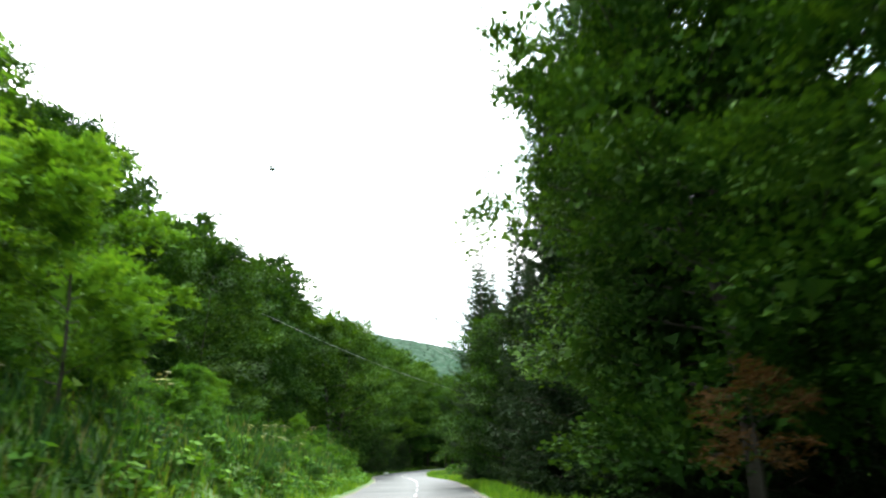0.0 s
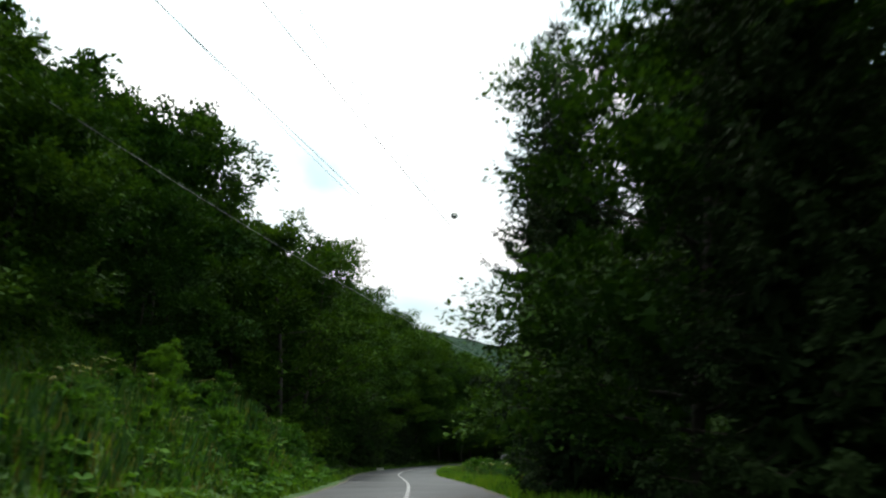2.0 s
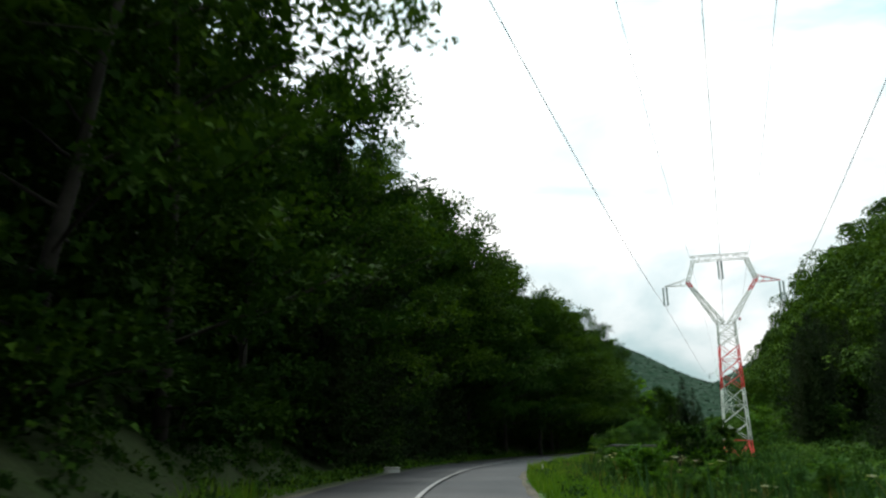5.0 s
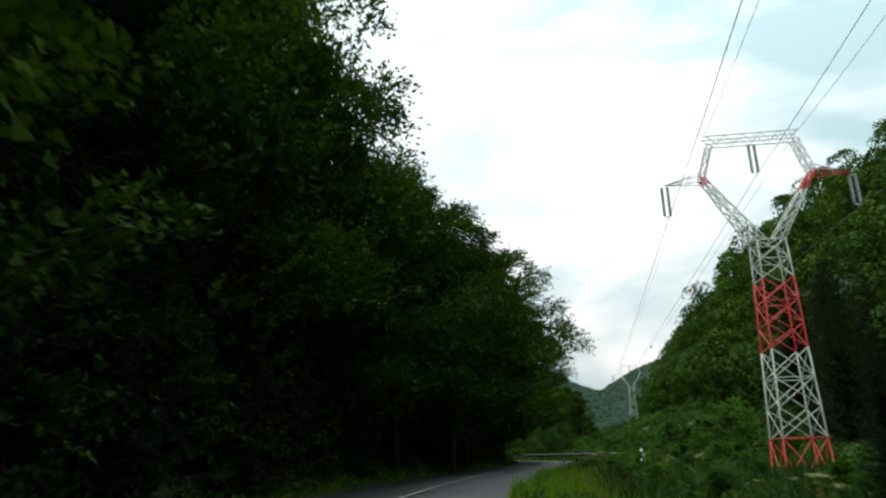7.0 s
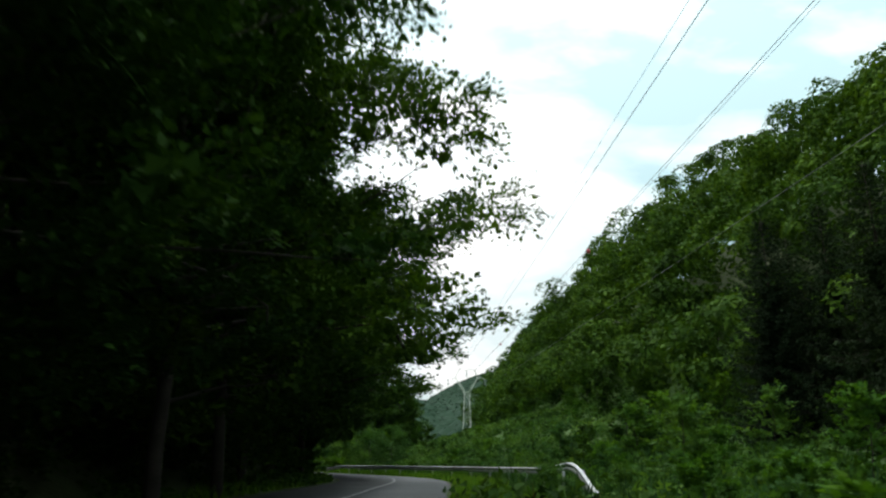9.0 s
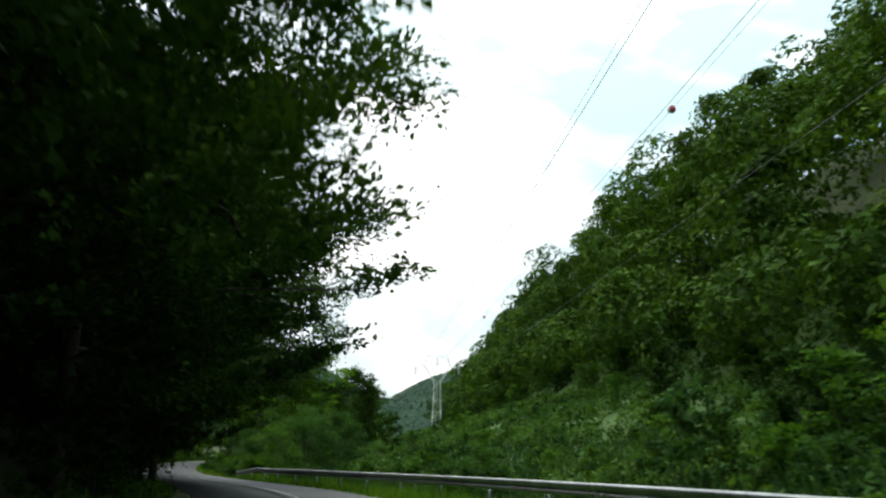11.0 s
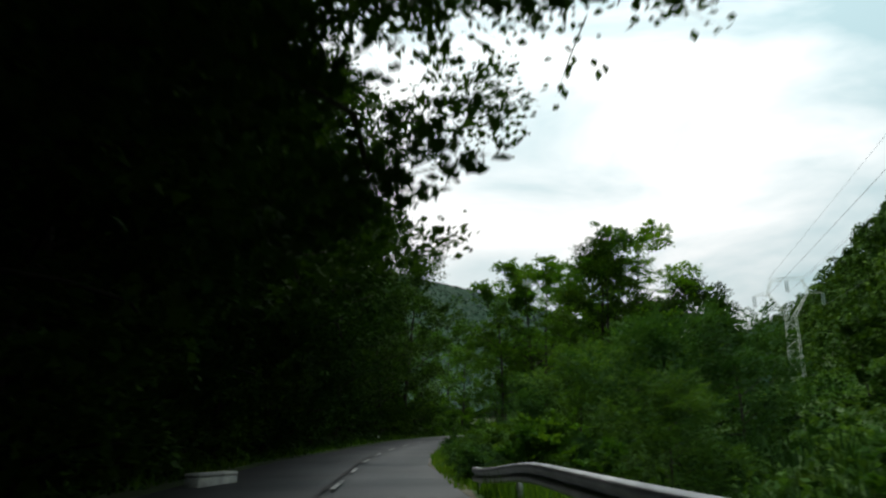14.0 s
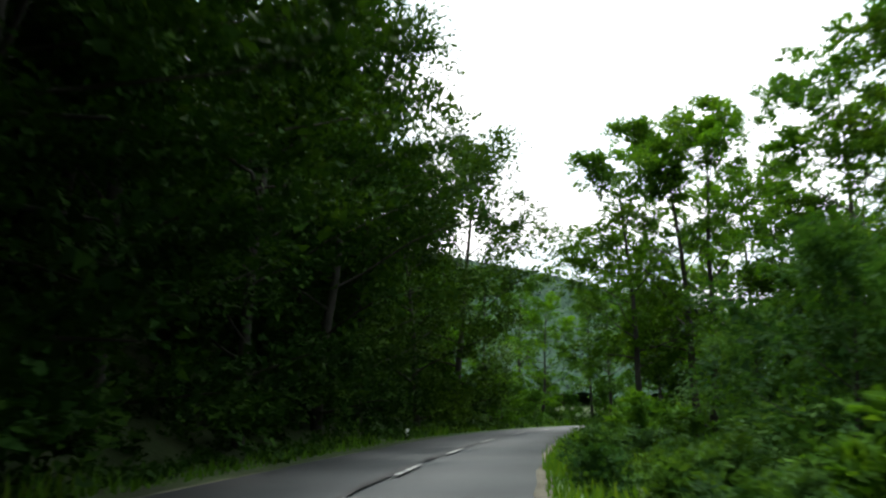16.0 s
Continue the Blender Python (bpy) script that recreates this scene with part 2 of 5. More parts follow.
def tube(geo, pts, radii, sides=6, stem=None):
    """A tapered tube along points. stem: the points of the tube that it grows out of, joined to it by a collar."""
    pts, radii = np.asarray(pts, float), np.asarray(radii, float)
    d = unit(np.gradient(pts, axis=0))
    ref = np.where(np.abs(d[:, 2:3]) > 0.9, [[1.0, 0, 0]], [[0, 0, 1.0]])
    a = unit(np.cross(d, ref))
    b = np.cross(d, a)
    ang = np.arange(sides) * 2 * np.pi / sides
    ring = pts[:, None] + radii[:, None, None] * (np.cos(ang)[None, :, None] * a[:, None] + np.sin(ang)[None, :, None] * b[:, None])
    i, j = np.meshgrid(np.arange(len(pts) - 1), np.arange(sides), indexing="ij")
    k = (j + 1) % sides
    quads = np.stack([i * sides + j, i * sides + k, (i + 1) * sides + k, (i + 1) * sides + j], -1).reshape(-1, 4)
    cap = (len(pts) - 1) * sides + np.array([[0, s, s + 1] for s in range(1, sides - 1)])
    if stem is not None:
        near = int(np.argmin(((stem - pts[0]) ** 2).sum(-1)))
        geo.t.append(np.array([[near, geo.n, geo.n + 1]]))
    geo.add(ring.reshape(-1, 3), tris=cap, quads=quads)


def strut(geo, a, b, w, sides=4):
    tube(geo, [a, b], [w * 0.7, w * 0.7], sides)


def box(geo, c, size, turn=0.0, bevel=0.0):
    """A box with chamfered upright and top edges."""
    sx, sy, sz = (s / 2 for s in size)
    e = min(bevel, sx * 0.9, sy * 0.9, sz * 0.9) or 1e-4
    rings = []
    for z, k in ((-sz, 0), (sz - e, 0), (sz, e)):
        x, y = sx - k, sy - k
        rings.append([(x, -y + e, z), (x, y - e, z), (x - e, y, z), (-x + e, y, z), (-x, y - e, z), (-x, -y + e, z), (-x + e, -y, z), (x - e, -y, z)])
    v = np.array(rings, float).reshape(-1, 3)
    cs, sn = np.cos(turn), np.sin(turn)
    v = np.stack([v[:, 0] * cs - v[:, 1] * sn, v[:, 0] * sn + v[:, 1] * cs, v[:, 2]], -1) + c
    quads = [[r * 8 + j, r * 8 + (j + 1) % 8, (r + 1) * 8 + (j + 1) % 8, (r + 1) * 8 + j] for r in range(2) for j in range(8)]
    tris = [[16, 16 + j, 17 + j] for j in range(1, 7)] + [[0, j + 1, j] for j in range(1, 7)]
    geo.add(v, tris, quads)


def leaves(geo, rng, centres, size, up=0.6, ratio=0.55, spread=0.35, hang=0.0, single=False, face=None):
    """Leaf blades of the given length at the centres, facing up or outwards, folded along the midrib."""
    n = len(centres)
    nrm = unit(rng.normal(size=(n, 3)) * (1 - up) + (np.array([0, 0, up]) if face is None else face * up))
    d = rng.normal(size=(n, 3))
    d[:, 2] -= hang
    d = unit(d - (d * nrm).sum(-1, keepdims=True) * nrm)
    s = np.cross(nrm, d)
    ln = (size * (1 + spread * rng.normal(size=n))).clip(size * 0.4, size * 1.9)[:, None]
    wd = ln * ratio * 0.5
    if single:
        v = np.stack([centres - d * ln * 0.5 + s * wd, centres + d * ln * 0.6, centres - d * ln * 0.4 - s * wd], 1)
        geo.add(v.reshape(-1, 3), tris=np.arange(n * 3).reshape(-1, 3))
    else:
        v = np.stack([centres - d * ln * 0.5, centres + s * wd + nrm * wd * 0.4, centres + d * ln * 0.5, centres - s * wd + nrm * wd * 0.4], 1)
        geo.add(v.reshape(-1, 3), quads=np.arange(n * 4).reshape(-1, 4))


# ---------- the lie of the land ----------
ROAD_X = [(-120, 5.6), (-40, 5.2), (0, 4.9), (42, 4.5), (62, 3.8), (75, 3.0), (88, 1.8), (100, 0.6), (116, 0.1), (128, 0.7), (140, 2.7),
          (151, 5.6), (160, 8.6), (174, 13.4), (188, 17.9), (198, 20.0), (208, 20.4), (218, 19.8), (230, 18.8), (240, 18.0), (250, 17.3), (260, 17.1),
          (270, 17.5), (280, 18.6), (292, 21.2), (305, 26.0), (318, 33.0), (335, 45.0), (420, 110.0)]
ROAD_Z = [(-120, 0.1), (6, 0.15), (40, 0.17), (62, 0.38), (100, 0.56), (138, 1.09), (160, 1.60), (174, 1.86), (192, 2.10), (210, 2.37), (248, 3.02), (270, 3.75),
          (290, 4.6), (330, 6.0), (420, 9.0)]


def curve_of(table):
    """A smooth function through a short table."""
    p = np.array(table, float)
    m = np.gradient(p[:, 1], p[:, 0])

    def f(y):
        y = np.asarray(y, float)
        i = np.clip(np.searchsorted(p[:, 0], y) - 1, 0, len(p) - 2)
        h = p[i + 1, 0] - p[i, 0]
        t = np.clip((y - p[i, 0]) / h, 0, 1)
        return ((2 * t**3 - 3 * t**2 + 1) * p[i, 1] + (t**3 - 2 * t**2 + t) * h * m[i] + (3 * t**2 - 2 * t**3) * p[i + 1, 1] + (t**3 - t**2) * h * m[i + 1])

    return f


road_x, road_z = curve_of(ROAD_X), curve_of(ROAD_Z)


def road_slope(y):
    return (road_x(np.asarray(y) + 0.5) - road_x(np.asarray(y) - 0.5))


def wave(x, y, scale, seed=0.0):
    """A cheap smooth unevenness between -1 and 1."""
    x, y = np.asarray(x) / scale, np.asarray(y) / scale
    return (np.sin(x * 1.3 + 1.7 * np.sin(y * 0.9 + seed)) + np.sin(y * 1.1 - 1.3 * np.sin(x * 0.7 + seed * 2)) + np.sin((x + y) * 0.6 + seed * 3)) / 3


def step(x, a, b):
    t = np.clip((np.asarray(x) - a) / (b - a), 0, 1)
    return t * t * (3 - 2 * t)


FOOT = curve_of([(-200, 40), (100, 40), (150, 42), (180, 44.5), (200, 50.0), (222, 54.0), (257, 61), (300, 72), (333, 84), (358, 90), (400, 103), (470, 122), (700, 190), (1400, 320)])
FOOT_Z = curve_of([(-200, 0.5), (110, 0.8), (150, 1.5), (180, 5.5), (222, 10.5), (300, 13.0), (400, 15.0), (1400, 40.0)])
FAR_RIDGE = curve_of([(-900, 105), (-100, 135), (27, 112), (100, 88), (190, 58), (215, 72), (245, 85), (290, 72), (420, 95), (700, 135), (1400, 160)])


def left_edge(y):
    return 3.4 + 0.8 * step(y, 195, 235) - 0.9 * step(y, 252, 264)


def ground_z(x, y):
    """The ground's height: the road's bed, the bank and the steep slope on one side, the meadow and the far slope on the other."""
    x, y = np.asarray(x, float), np.asarray(y, float)
    yc = np.clip(y, -120, 420)
    c = np.cos(np.arctan(road_slope(yc)))
    u = (x - road_x(yc)) * c
    z0 = road_z(yc)
    d = -u - left_edge(yc)
    recede = np.clip(road_x(yc) - 19.5, 0, None) * step(yc, 285, 300)
    back = d - recede - 4.5 * (1 - step(y, 70, 100))
    open_bank = 1 - step(y, 78, 96)
    dip = 0.30 * step(y, 38, 47) * (1 - step(y, 58, 66))
    bank = open_bank * (1 - dip) * (2.9 * step(d, 0.7, 4.4) + 0.35 * np.clip(d - 4.4, 0, 6)) + (1 - open_bank) * ((1.6 - 0.8 * step(y, 225, 240)) * step(d, 1.4 + step(y, 225, 240), 5.0))
    hill = 62 * (1 - np.exp(-np.clip(back - 5.0, 0, None) * 0.74 / 62))
    left = z0 - 0.06 + bank + hill + 0.25 * wave(x, y, 3.0) * step(d, 1, 4) + 2.0 * wave(x, y, 17.0, 2.0) * step(back, 9, 30)
    e = u - 3.0
    foot, fz = FOOT(y), FOOT_Z(y)
    span = np.clip((x - (road_x(yc) + 9)) / np.maximum(foot - road_x(yc) - 9, 4), 0, None)
    meadow = z0 - 0.05 - 0.55 * step(e, 1.2, 5.0) + (fz - z0 + 0.6) * np.clip(span, 0, 1) ** 1.2
    meadow = meadow + 0.22 * wave(x, y, 4.0, 1.0) * step(e, 1.5, 5)
    up = np.clip(x - foot, 0, None)
    right = meadow + 60 * (1 - np.exp(-up * (0.95 + 0.22 * step(y, 200, 245)) / 60)) + 2.0 * wave(x, y, 19.0, 4.0) * step(up, 3, 30)
    z = np.where(u < 0, left, right)
    near_road = step(np.abs(u), 2.6, 3.3)
    z = np.where(np.abs(u) < 3.3, (z0 - 0.12) * (1 - near_road) + z * near_road, z)
    far = step(y, 420, 760)
    ridge = FAR_RIDGE(np.clip(x, -900, 1400)) + 3 * wave(x, y, 40.0, 1.0) - 0.05 * np.clip(y - 790, 0, None)
    return z * (1 - far) + ridge * far


def build_ground():
    xs = np.unique(np.concatenate([np.linspace(-900, -60, 40), np.arange(-60, -14, 2.5), np.arange(-14, 34, 0.7), np.arange(34, 130, 3.0), np.linspace(130, 1400, 60)]))
    ys = np.unique(np.concatenate([np.linspace(-300, -30, 16), np.arange(-30, 300, 1.6), np.arange(300, 430, 5.0), np.linspace(430, 1500, 70)]))
    gx, gy = np.meshgrid(xs, ys)
    gz = ground_z(gx, gy)
    n, m = gx.shape
    i, j = np.meshgrid(np.arange(n - 1), np.arange(m - 1), indexing="ij")
    quads = np.stack([i * m + j, i * m + j + 1, (i + 1) * m + j + 1, (i + 1) * m + j], -1).reshape(-1, 4)
    g = Geo().add(np.stack([gx, gy, gz], -1), quads=quads)
    ob = part("ground", g, SOIL, smooth=True)
    # turf on the open bank and the meadow, forest soil elsewhere
    ob.data.materials.append(TURF)
    mid = (gx[:-1, :-1] + gx[1:, 1:]) / 2, (gy[:-1, :-1] + gy[1:, 1:]) / 2
    across = mid[0] - road_x(np.clip(mid[1], -120, 420))
    open_land = (across > 0) & (mid[0] < FOOT(mid[1]) + 6) & (mid[1] > 70) | (np.abs(across) < 14) & (mid[1] < 92) | (mid[1] > 285) & (mid[1] < 345) & (mid[0] < 60)
    ob.data.polygons.foreach_set("material_index", open_land.astype(np.int32).ravel())
    tagged(ob, "mossy forest floor and rough meadow of a narrow valley", "ground", kind="structure")


def ribbon(geo, y0, y1, u0, u1, lift, stepping=1.5, thick=0.0):
    """A strip along the road between two distances from its middle, with a side face where it has thickness."""
    ys = np.arange(y0, y1 + 0.01, stepping)
    c = 1 / np.sqrt(1 + road_slope(ys) ** 2)
    tx, ty = road_slope(ys) * c, c
    a, b = (u(ys) if callable(u) else np.full_like(ys, u) for u in (u0, u1))
    cam_ber = lambda u: -0.02 * np.abs(u)
    p = [np.stack([road_x(ys) + u * ty, ys - u * tx, road_z(ys) + cam_ber(u) + h], -1) for u, h in ((a, lift - thick), (a, lift), (b, lift), (b, lift - thick))]
    n = len(ys)
    k = np.arange(n - 1)
    quads = np.concatenate([np.stack([k + r * n, k + (r + 1) * n, k + (r + 1) * n + 1, k + r * n + 1], -1) for r in ((0, 1, 2) if thick else (1,))])
    geo.add(np.concatenate(p), quads=quads)


def build_road():
    g = Geo()
    ribbon(g, -110, 405, lambda y: -left_edge(y) + 0.12 * np.sin(y * 0.9) * np.sin(y * 0.37), lambda y: 3.0 - 0.25 * step(y, 236, 250) + 0.10 * np.sin(y * 0.8 + 1) * np.sin(y * 0.31), 0.03, thick=0.14)
    road = part("road", g, ASPHALT)
    tagged(road, "worn grey asphalt country road with patched surface", "road", kind="structure")
    for name, a, b, lab in (("gravel_shoulder", lambda y: -left_edge(y) - 0.7 + 0.2 * np.sin(y * 0.6), lambda y: -left_edge(y) + 0.2, "strip of grey-brown gravel beside the asphalt"),
                            ("gravel_shoulder", lambda y: 2.9 - 0.25 * step(y, 236, 250), lambda y: 3.30 - 0.35 * step(y, 236, 250) + 0.12 * np.sin(y * 0.7), "narrow strip of grey-brown gravel beside the asphalt")):
        g = Geo()
        ribbon(g, -110, 405, a, b, 0.012, thick=0.12)
        tagged(part(name, g, GRAVEL), lab, "shoulder", kind="structure")
    y = -100.0
    while y < 330:
        solid = 60 < y < 215
        ln, gap = (10.0, 0.0) if solid else (3.0, 4.0)
        g = Geo()
        ribbon(g, y, y + ln, -0.065, 0.065, 0.036, stepping=1.0)
        part("line_marking", g, PAINT, road)
        y += ln + gap
    g = Geo()
    ribbon(g, 195, 330, lambda y: -0.24 + 0.05 * np.sin(y * 1.7), lambda y: -0.13 + 0.03 * np.sin(y * 2.3), 0.034)
    part("tar_seam", g, TAR, road, "dark tar-filled joint along the middle")
    return road


# ---------- trees ----------


def limb_points(rng, start, direction, length, n=5, bend=0.25, lift=0.0):
    d = np.array(direction, float)
    p, pts = np.array(start, float), [np.array(start, float)]
    for k in range(n):
        d = unit(d + rng.normal(size=3) * bend * 0.5 + np.array([0, 0, lift]))
        p = p + d * length / n
        pts.append(p.copy())
    return np.array(pts)


def sprays(geo, rng, pos, way, lift, length, n, leaf, ratio=0.6, droop=0.25, wide=0.5, single=False, tuck=None):
    """Flat twigs that taper to a point: n leaves to both sides of each, from pos along way, with their faces towards lift."""
    m = len(pos)
    f = unit(way)
    s = unit(np.cross(lift, f))
    u = np.cross(f, s)
    a = (np.arange(n) + rng.random((m, n))) / n
    side = np.where(np.arange(n) % 2, 1.0, -1.0)[None]
    ln = (length * rng.uniform(0.65, 1.3, m))[:, None]
    b = side * wide * (1.05 - a) ** 0.7 * rng.random((m, n)) ** 0.8 * ln
    down = np.array([0, 0, -1.0])
    c = pos[:, None] + f[:, None] * (a * ln)[..., None] + s[:, None] * b[..., None] + down * (droop * a**2 * ln)[..., None]
    c = (c + rng.normal(size=c.shape) * 0.07 * ln[..., None]).reshape(-1, 3)
    c = tuck(c) if tuck else c
    th = side * rng.uniform(0.2, 1.0, (m, n))
    d = f[:, None] * np.cos(th)[..., None] + s[:, None] * np.sin(th)[..., None] + down * (droop * a)[..., None] + rng.normal(size=(m, n, 3)) * 0.2
    nrm = unit((u[:, None] + rng.normal(size=(m, n, 3)) * 0.38).reshape(-1, 3))
    d = d.reshape(-1, 3)
    d = unit(d - (d * nrm).sum(-1, keepdims=True) * nrm)
    k = np.cross(nrm, d)
    size = (leaf * rng.uniform(0.6, 1.4, len(c)))[:, None]
    w = size * ratio * 0.5
    if single:
        v = np.stack([c - d * size * 0.35 + k * w, c + d * size * 0.65, c - d * size * 0.35 - k * w], 1)
        geo.add(v.reshape(-1, 3), tris=np.arange(len(c) * 3).reshape(-1, 3))
    else:
        v = np.stack([c - d * size * 0.5, c + k * w + nrm * w * 0.35, c + d * size * 0.5, c - k * w + nrm * w * 0.35], 1)
        geo.add(v.reshape(-1, 3), quads=np.arange(len(c) * 4).reshape(-1, 4))
        # the thin twig that carries them
        end = pos + f * ln + down * droop * ln
        bent = pos + f * ln * 0.5 + down * droop * 0.25 * ln
        a, e, g = (tuck(q) if tuck else q for q in (pos, bent, end))
        wd = s * leaf * 0.07
        geo.add(np.stack([a - wd, a + wd, e + wd * 0.8, e - wd * 0.8, g], 1).reshape(-1, 3), quads=np.arange(m)[:, None] * 5 + np.array([0, 1, 2, 3]), tris=np.arange(m)[:, None] * 5 + np.array([3, 2, 4]))


def broadleaf(name, label, seed, height, spread, leaf, count, mat=None, low=0.12, trunk_r=None, lobe=0.25, limbs=16, single=False, category="tree", bias=0.0, ratio=0.6, sides=6, droop=0.0, open_top=0.0, twigs=True, core=1.0, base_fill=0.20, clear=99.0, n=10, flat=0.72, gather=0.0):
    """A broadleaf tree: a tapered trunk with limbs and branches, which carry rounded lobes of flat leafy twigs.
    lobe: their radius as a share of the crown's; bias: how much further the limbs reach on the side that faces the light;
    gather: how far they turn to that side; clear: how far they reach below a van's height; core: how thickly the inside is leaved."""
    rng = np.random.default_rng(seed)
    tree = new(name)
    wood, crown = Geo(), Geo()

    def tuck(p):
        """Keeps the lower boughs back from the road."""
        far = np.maximum(np.hypot(p[:, 0], p[:, 1]), 0.05)
        kept = clear + 0.4 + (far - clear - 0.4) * (0.2 + 0.8 * step(p[:, 2], 2.8, 5.2))
        return np.concatenate([p[:, :2] * np.where(far > clear + 0.4, kept / far, 1.0)[:, None], p[:, 2:]], 1)

    r0 = trunk_r or height * 0.013
    bole = limb_points(rng, (0, 0, -0.4), (0, 0, 1), height * 0.93, 8, 0.10, 0.15)
    tube(wood, bole, np.linspace(r0, r0 * 0.15, len(bole)), sides + 1)
    cen, rad, out = [bole[-1]], [spread * lobe * 0.85], [np.array([0, 0, 1.0])]
    for k in range(limbs):
        f = low + (0.98 - low) * (k + rng.random() * 0.8) / limbs
        base = np.array([np.interp(f, np.linspace(0, 1, len(bole)), bole[:, a]) for a in range(3)])
        ang = k * 2.4 + rng.normal() * 0.4
        ang -= gather * math.sin(ang)
        rel = (f - low) / (1 - low)
        shape = max(0.22, math.sin(math.pi * (base_fill + (0.94 - base_fill) * rel)) ** 0.75) * (1 + open_top * rel)
        reach = spread * shape * rng.uniform(0.78, 1.02) * (1 + bias * math.cos(ang))
        rise = 0.22 + 0.85 * rel - droop * (1 - rel)
        if base[2] + 0.5 * rise * reach < 3.6:
            reach = min(reach, clear)
        br = limb_points(rng, base, (math.cos(ang), math.sin(ang), rise), reach, 6, 0.20, -0.02 - 0.05 * droop)
        rb = r0 * 0.30 * (1 - 0.6 * rel)
        some = br if twigs else br[::3]
        tube(wood, some, np.linspace(rb, rb * 0.2, len(some)), max(3, sides - 2), wood.v[0])
        away = unit(np.array([math.cos(ang), math.sin(ang), 0.15 + 0.7 * rel]))
        if open_top:
            for q in range(2, 7):
                for side in range(2):
                    dirn = unit(br[q] - br[q - 1]) + rng.normal(size=3) * 0.7
                    tw = limb_points(rng, br[q], dirn, reach * rng.uniform(0.16, 0.34), 3, 0.3, 0.03)
                    tube(wood, tw[::3], [rb * 0.25, rb * 0.06], 3)
                    cen.append(tw[-1]), rad.append(spread * lobe * rng.uniform(0.6, 1.3)), out.append(unit(dirn))
        else:
            for q, g in ((6, 1.0), (4, 0.95), (3, 0.9)):
                cen.append(br[q] + rng.normal(size=3) * 0.05 * spread)
                rad.append(spread * lobe * g * rng.uniform(0.7, 1.25))
                out.append(away)
    cen, rad, out = np.array(cen), np.array(rad), np.array(out)
    total = max(1, count // n)
    pick = rng.choice(len(cen), size=total, p=rad**2 / (rad**2).sum())
    v = unit(unit(rng.normal(size=(total, 3))) + out[pick] * 0.55 + np.array([0, 0, 0.30]))
    r = rad[pick][:, None]
    oblate = np.array([1, 1, flat])
    pos = cen[pick] + v * oblate * r * rng.uniform(0.3, 0.8, (total, 1))
    way = v * np.array([1, 1, 0.45]) + out[pick] * 0.45 + rng.normal(size=(total, 3)) * 0.25
    lift = unit(np.array([0, 0, 0.75]) + v * 0.6)
    pos[:, 2] = np.maximum(pos[:, 2], 0.25)
    sprays(crown, rng, pos, way, lift, rad[pick] * 0.75, n, leaf, ratio, 0.2 + droop, 0.5, single, tuck)
    # the dim inside of the crown
    m = int(core * len(cen) * 16)
    pick = rng.integers(0, len(cen), m)
    spot = cen[pick] + unit(rng.normal(size=(m, 3))) * oblate * rad[pick][:, None] * (rng.random((m, 1)) ** 0.5 * 0.72) - out[pick] * rad[pick][:, None] * rng.random((m, 1)) * 0.9
    spot[:, 2] = np.maximum(spot[:, 2], 0.3)
    leaves(crown, rng, tuck(spot), np.clip(spread * lobe * 0.42, leaf, 0.55 if leaf > 0.3 else 0.30 if leaf > 0.16 else 0.19), 0.4, ratio=0.9, single=True)
    for vs in wood.v:
        vs[:] = tuck(vs)
    part("trunk", wood, BARK, tree, "grey-brown bark", smooth=True)
    part("crown", crown, mat or BEECH, tree)
    return tagged(tree, label, category)


